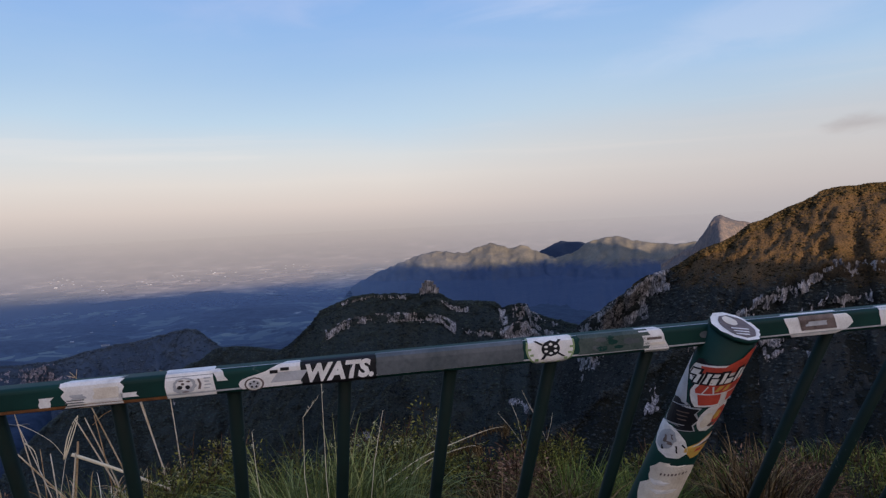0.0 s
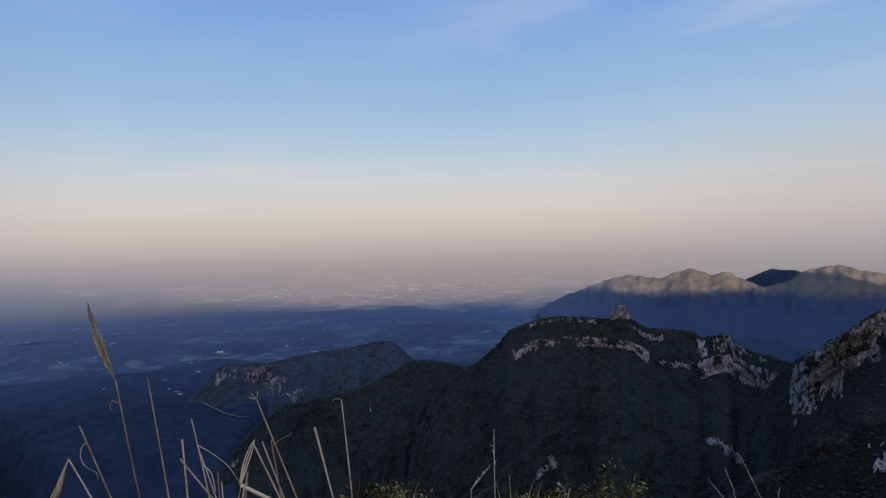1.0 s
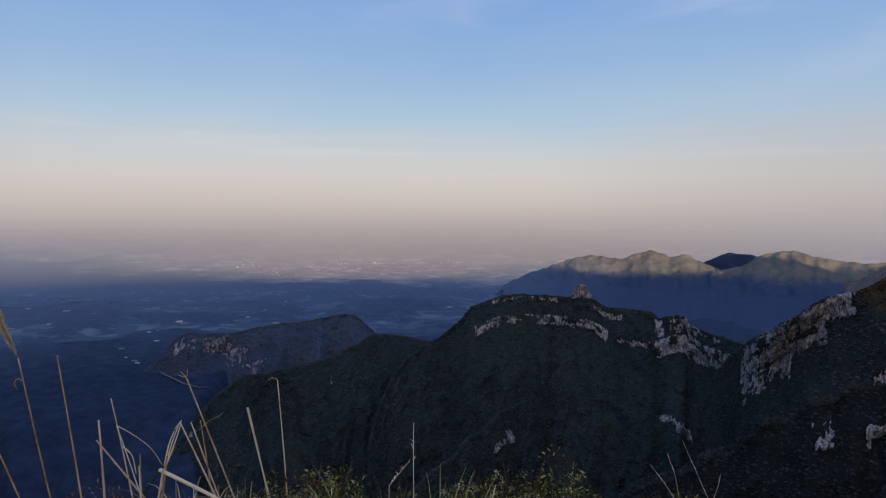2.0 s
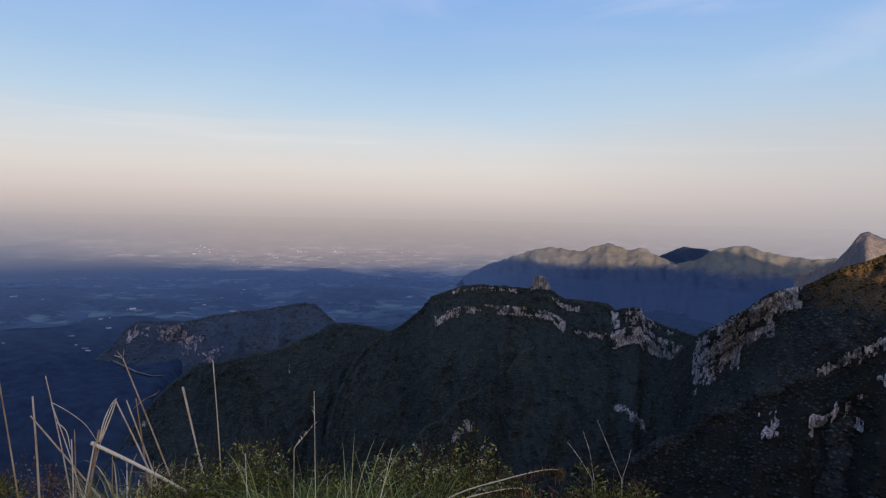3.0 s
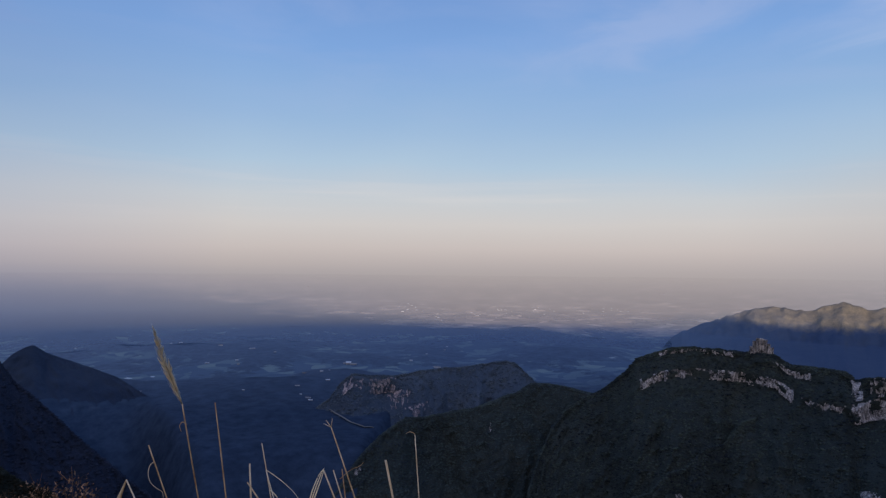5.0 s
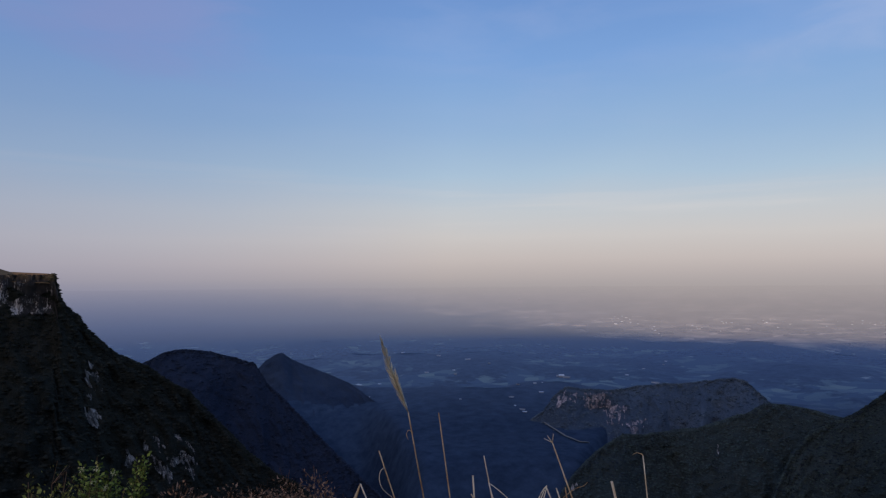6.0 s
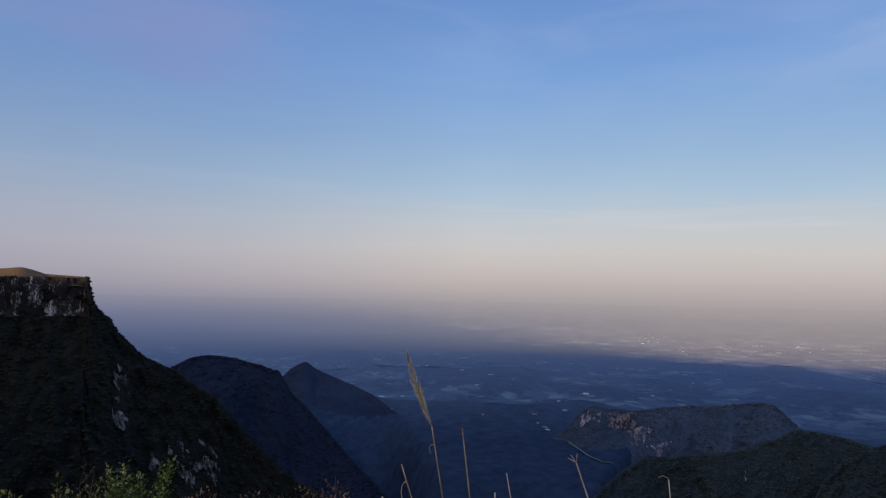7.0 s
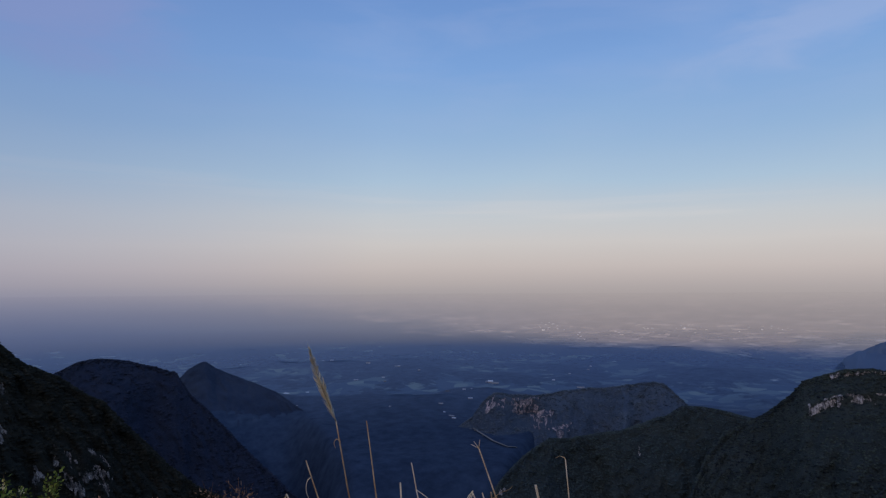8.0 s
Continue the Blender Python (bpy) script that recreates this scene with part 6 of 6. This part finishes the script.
stalk((-2.952, 5.193, -0.047), (-2.729, 5.207, -0.495), "short dry reed stalk", 0.013)
stalk((-2.922, 5.277, -0.063), (-2.739, 5.261, -0.493), "short leaning dry reed stalk", 0.012)
twig = stalk((-2.868, 5.317, -0.056), (-2.763, 5.244, -0.443), "short forked dry reed stalk", 0.01)
part("leaf", tube(bent_line([(-2.881, 5.307, -0.134), (-2.814, 5.355, -0.067), (-2.758, 5.394, -0.040), (-2.731, 5.412, -0.010)]), 0.003, 5, 0.0015), MAT_REED, twig, "side twig")
blade = stalk((-2.938, 5.014, -0.268), (-2.934, 4.953, -0.381), "broad dry reed leaf bent upwards", 0.006)
part("leaf", tube(bent_line([(-2.952, 5.002, -0.302), (-2.929, 5.021, -0.158), (-2.892, 5.049, -0.042), (-2.861, 5.074, 0.012)]), 0.006, 5, 0.00225), MAT_PLUME, blade, "broad dry leaf")
part("leaf", tube(bent_line([(-2.948, 5.006, -0.303), (-2.916, 5.031, -0.160), (-2.882, 5.058, -0.043), (-2.861, 5.074, 0.012)]), 0.006, 5, 0.00225), MAT_PLUME, blade, "broad dry leaf")
part("leaf", tube(bent_line([(-2.945, 5.009, -0.303), (-2.902, 5.042, -0.162), (-2.871, 5.066, -0.045), (-2.861, 5.074, 0.012)]), 0.006, 5, 0.00225), MAT_PLUME, blade, "broad dry leaf")
stalk((-3.028, 5.386, 0.237), (-2.742, 5.441, -0.519), "leaning dry stalk with a frayed tip", 0.012, head="fork")
stalk((-2.556, 5.467, 0.018), (-2.410, 5.417, -0.488), "broken dry stalk folded to a point", 0.012, twin=(-2.569, 5.471, 0.016))
stalk((-2.433, 5.705, 0.179), (-2.335, 5.623, -0.577), "slim dry stalk with a bent tip", 0.01, head="hook")
# broken stalk lying across the tussocks
fallen = new("fallen_reed", None)
tagged(fallen, "broken dry reed lying across the tussocks", "dry stalk")
fallen.location = (-2.505, 4.336, -0.048)
bpy.context.view_layer.update()
part("stem", tube(curve_points((-2.505, 4.336, -0.048), (-1.932, 4.501, -0.385), -0.01, 8), 0.012, 7, 0.009), MAT_PLUME, fallen)


def shrub(x, y, height, spread, stems, leaves, label, seed, leaf=0.030, mat=None, heads=0.0):
    """A small bush: branching twigs with many little leaves, some ending in pale heads."""
    rng = random.Random(seed)
    ob = new("shrub", None)
    ground = ledge(x, y)
    ob.location = (x, y, ground)
    bpy.context.view_layer.update()
    tagged(ob, label, "shrub", "shrubs on the ledge")
    wood, verts, faces, hv, hf = bmesh.new(), [], [], [], []

    def leaf_at(p, d, size, vs, fs):
        side = d.cross(Vector((rng.uniform(-1, 1), rng.uniform(-1, 1), rng.uniform(-1, 1)))).normalized() * size * 0.32
        i = len(vs)
        vs += [p[:], (p + d * size * 0.5 + side)[:], (p + d * size)[:], (p + d * size * 0.5 - side)[:]]
        fs.append((i, i + 1, i + 2, i + 3))

    for s in range(stems):
        a = rng.uniform(0, 6.283)
        out = spread * rng.random() ** 0.6
        foot = Vector((x + 0.08 * math.cos(a), y + 0.08 * math.sin(a), ground - 0.04))
        tip = Vector((x + out * math.cos(a), y + out * math.sin(a), ground + height * rng.uniform(0.6, 1.0)))
        pts = curve_points(foot, tip, 0.06 * height, 6, rng.uniform(-0.05, 0.05))
        t = tube(pts, 0.006, 5, 0.002, cap=False)
        me = bpy.data.meshes.new("tmp")
        t.to_mesh(me)
        t.free()
        wood.from_mesh(me)
        bpy.data.meshes.remove(me)
        for _ in range(leaves):
            u = rng.random() ** 0.55
            k = min(int(u * 5), 4)
            p = pts[k].lerp(pts[k + 1], u * 5 - k)
            d = Vector((rng.gauss(0, 1), rng.gauss(0, 1), rng.gauss(0.5, 0.8))).normalized()
            leaf_at(p + d * rng.random() * 0.05, d, leaf * rng.uniform(0.6, 1.4), verts, faces)
        if rng.random() < heads:
            for _ in range(26):
                d = Vector((rng.gauss(0, 1), rng.gauss(0, 1), rng.gauss(0.4, 0.9))).normalized()
                leaf_at(tip + d * 0.025 * rng.random(), d, 0.017, hv, hf)
    part("stem", wood, MAT_TWIG, ob)
    for nm, vs, fs, m in (("foliage", verts, faces, mat or MAT_LEAF), ("seed_head", hv, hf, MAT_BLOSSOM)):
        if fs:
            me = bpy.data.meshes.new(nm)
            me.from_pydata(vs, [], fs)
            tagged(part(nm, me, m, ob), kind="stuff")
    return ob


def dome(x, y, top, spread, count, label, seed, leaf=0.026, mat=None, heads=0, open_by=0.35):
    """A dense low bush: a lumpy mound of small leaves on short twigs, with gaps."""
    rng = np.random.default_rng(seed)
    count, leaf = int(count * 1.9), leaf * 0.74
    ground = ledge(x, y)
    high = max(top - ground, 0.15)
    ob = new("shrub", None)
    ob.location = (x, y, ground)
    bpy.context.view_layer.update()
    tagged(ob, label, "shrub", "shrubs on the ledge")
    lumps = 13
    la, lr = rng.random(lumps) * 6.283, spread * 0.75 * np.sqrt(rng.random(lumps))
    lz = high * (1 - 0.75 * (lr / spread) ** 2) * rng.uniform(0.62, 0.9, lumps)
    pick = rng.integers(0, lumps, count)
    d = rng.normal(size=(count, 3))
    d[:, 2] = d[:, 2] * 0.9 + 0.25
    d /= np.linalg.norm(d, axis=1)[:, None]
    reach = spread * 0.42 * (0.45 + 0.6 * rng.random(count) ** 0.5)
    p = np.stack([x + lr[pick] * np.cos(la[pick]), y + lr[pick] * np.sin(la[pick]), ground + lz[pick] * (0.45 + 0.55 * rng.random(count))], -1)
    p = p + d * reach[:, None] * np.array([1, 1, 0.75])
    p[:, 2] = np.maximum(p[:, 2], ground + 0.02)

    def leaves(p, d, size, name, mat):
        turn = rng.normal(size=p.shape)
        side = np.cross(d, turn)
        side /= np.maximum(np.linalg.norm(side, axis=1), 1e-6)[:, None]
        droop = d + rng.normal(0, 0.5, p.shape)
        w, l = side * (0.3 * size)[:, None], droop * size[:, None]
        co = np.stack([p, p + 0.5 * l + w, p + l, p + 0.5 * l - w], 1).reshape(-1, 3)
        me = bpy.data.meshes.new(name)
        me.from_pydata(co.tolist(), [], (np.arange(len(p) * 4).reshape(-1, 4)).tolist())
        tagged(part(name, me, mat, ob), kind="stuff")

    leaves(p, d, leaf * (0.6 + 1.1 * rng.random(count)), "foliage", mat or MAT_LEAF)
    wood = bmesh.new()
    for k in range(lumps):
        foot = Vector((x + 0.15 * spread * math.cos(la[k]), y + 0.15 * spread * math.sin(la[k]), ground - 0.03))
        tip = Vector((x + lr[k] * math.cos(la[k]), y + lr[k] * math.sin(la[k]), ground + float(lz[k])))
        for j in range(4):
            end = tip + Vector((float(rng.normal()), float(rng.normal()), abs(float(rng.normal())) + 0.3)).normalized() * spread * 0.45
            me = bpy.data.meshes.new("tmp")
            t = tube([foot, foot.lerp(tip, 0.6), tip, end], 0.005, 4, 0.0015, cap=False)
            t.to_mesh(me)
            t.free()
            wood.from_mesh(me)
            bpy.data.meshes.remove(me)
    part("stem", wood, MAT_TWIG, ob)
    if heads:
        k = np.repeat(rng.choice(np.flatnonzero(p[:, 2] > ground + 0.6 * high), heads), 14)
        c = p[k] + rng.normal(0, 0.013, (len(k), 3)) + np.array([0, 0, 0.03])
        e = rng.normal(size=c.shape)
        leaves(c, e / np.linalg.norm(e, axis=1)[:, None], 0.010 + 0.008 * rng.random(len(c)), "seed_head", MAT_BLOSSOM)
    return ob


OLIVE = "olive shrub with small leaves and pale seed heads"
YELLOW = "yellow-green bushy shrub near the edge"
RUSSET = "dry russet shrub with fine twigs"
dome(-3.35, 4.35, -0.20, 0.36, 2600, "low green shrub beside the dry stalks", 6, 0.024)
dome(-3.15, 3.35, 0.05, 0.22, 1700, OLIVE, 31, 0.022, heads=16)
dome(-2.98, 3.52, -0.08, 0.2, 1400, OLIVE, 32, 0.022, heads=8)
dome(-3.85, 5.40, -0.64, 0.45, 1800, RUSSET, 12, 0.022, MAT_RUSSET)
dome(-1.95, 4.25, -0.07, 0.30, 2200, OLIVE, 21, 0.022, heads=6)
dome(-1.87, 4.55, 0.03, 0.34, 2600, OLIVE, 1, 0.022, heads=10)
dome(-1.60, 4.75, 0.01, 0.32, 2400, OLIVE, 22, 0.022, heads=8)
dome(-1.15, 4.75, -0.17, 0.34, 2000, "dark olive shrub behind the green tussocks", 23, 0.022)
dome(-0.78, 4.90, 0.01, 0.26, 2000, OLIVE, 2, 0.020, heads=14)
dome(-0.50, 5.02, -0.04, 0.34, 2600, YELLOW, 24, 0.022, heads=14)
dome(-0.22, 5.15, 0.02, 0.36, 2800, YELLOW, 3, 0.022, heads=14)
dome(0.05, 5.05, -0.09, 0.32, 2400, YELLOW, 4, 0.022, heads=10)
dome(0.40, 4.75, -0.17, 0.36, 2000, "withered brown scrub near the edge", 25, 0.024, MAT_RUSSET)
dome(0.62, 5.30, -0.17, 0.30, 2200, "dark olive shrub near the edge", 5, 0.022)
dome(0.86, 5.22, -0.20, 0.28, 2000, "dark olive shrub near the edge", 26, 0.022)
dome(1.55, 4.9, -0.42, 0.4, 1800, "low olive scrub near the edge", 27, 0.022)
dome(2.3, 4.75, -0.40, 0.45, 2000, "withered brown scrub near the edge", 13, 0.022, MAT_RUSSET)
dome(3.1, 4.6, -0.42, 0.45, 2000, "low olive scrub near the edge", 28, 0.022)
dome(-5.60, 3.60, 0.06, 0.42, 5200, RUSSET, 9, 0.028, MAT_RUSSET)
dome(-5.70, 4.05, -0.16, 0.38, 3600, RUSSET, 29, 0.028, MAT_RUSSET)
dome(-5.80, 4.60, -0.18, 0.46, 5200, RUSSET, 10, 0.028, MAT_RUSSET)
dome(-5.70, 5.10, -0.27, 0.42, 4400, RUSSET, 11, 0.028, MAT_RUSSET)
dome(-6.0, 2.75, 0.11, 0.45, 2400, "dark green low scrub along the edge", 30, 0.026)
shrub(-6.45, 3.2, 1.30, 0.42, 30, 130, "slender green shrub with upright shoots", 7, leaf=0.034, mat=MAT_GRASS, heads=0.2)
shrub(-5.75, 2.35, 1.06, 0.26, 14, 90, "small green shrub with rounded leaves", 8, leaf=0.036, mat=MAT_LEAF, heads=0.35)


def frond(points, label, seed, hang=0.10):
    """A bent-over dry plume with a hanging fringe."""
    rng = np.random.default_rng(seed)
    ob = new("dry_frond", None)
    pts = [Vector(p) for p in points]
    ob.location = pts[0]
    bpy.context.view_layer.update()
    tagged(ob, label, "dry grass")
    dense = bent_line(points)
    part("stem", tube(dense, 0.005, 6, 0.002), MAT_PLUME, ob)
    k = 420
    t = 1 - 0.55 * rng.random(k) ** 1.5
    idx = (t * (len(dense) - 1)).astype(int)
    roots = np.array([dense[i][:] for i in idx]) + rng.normal(0, 0.012, (k, 3))
    me = blades("fringe", roots, -hang * (0.2 + 0.6 * rng.random(k)), 0.8, 0.003, MAT_OLD_GRASS, seed, segments=4)
    part("fringe", me, MAT_OLD_GRASS, ob, "drooping brown fringe")
    return ob


frond([(-0.556, 4.778, -0.55), (-0.252, 4.841, -0.373), (0.033, 4.880, -0.272), (0.243, 4.896, -0.205), (0.365, 4.900, -0.182), (0.417, 4.901, -0.198)], "bent dry plume drooping over the grass", 1)
frond([(-0.399, 4.661, -0.5), (-0.209, 4.697, -0.353), (-0.019, 4.723, -0.289), (0.135, 4.738, -0.258), (0.203, 4.743, -0.277)], "bent dry plume drooping over the grass", 2)


def sprig(points, label, seed):
    pts = [Vector(p) for p in points]
    ob = new("bentgrass", None)
    ob.location = pts[0]
    bpy.context.view_layer.update()
    tagged(ob, label, "grass", "flowering grasses")
    part("stem", tube(pts, 0.0024, 5, 0.001), MAT_PLUME, ob)
    rng = np.random.default_rng(seed)
    roots = np.array([(pts[-2].lerp(pts[-1], float(t)))[:] for t in rng.random(18)])
    part("seed_head", blades("seed_head", roots, 0.016 * (0.5 + rng.random(18)), 0.5, 0.002, MAT_PLUME, seed, segments=2), MAT_PLUME, ob)["kind"] = "stuff"


sprig([(-0.62, 3.35, -0.5), (-0.64, 3.3, 0.1), (-0.63, 3.25, 0.52), (-0.616, 3.2, 0.70)], "thin flowering grass stem above the tussock", 1)
sprig([(-0.72, 3.4, -0.5), (-0.76, 3.35, 0.1), (-0.74, 3.3, 0.42), (-0.66, 3.3, 0.52)], "thin arching grass stem above the tussock", 2)
sprig([(-0.5, 3.5, -0.5), (-0.42, 3.5, 0.1), (-0.36, 3.5, 0.38)], "thin flowering grass stem above the tussock", 3)
sprig([(-1.0, 3.5, -0.5), (-1.05, 3.5, 0.1), (-1.06, 3.5, 0.3)], "thin flowering grass stem above the tussock", 4)
sprig([(0.74, 6.76, -1.3), (0.706, 6.765, -0.944), (0.60, 6.77, -0.78), (0.48, 6.773, -0.629)], "thin bare twig near the edge", 5)
sprig([(0.98, 6.74, -1.3), (0.965, 6.747, -0.918), (0.85, 6.75, -0.66), (0.737, 6.764, -0.405)], "thin bare twig near the edge", 6)
sprig([(0.97, 6.74, -1.3), (0.975, 6.747, -0.9), (1.02, 6.745, -0.74), (1.034, 6.74, -0.653)], "thin bare twig near the edge", 7)
sprig([(0.76, 6.76, -1.3), (0.72, 6.765, -0.92), (0.68, 6.767, -0.7), (0.614, 6.769, -0.516)], "thin bare twig near the edge", 8)
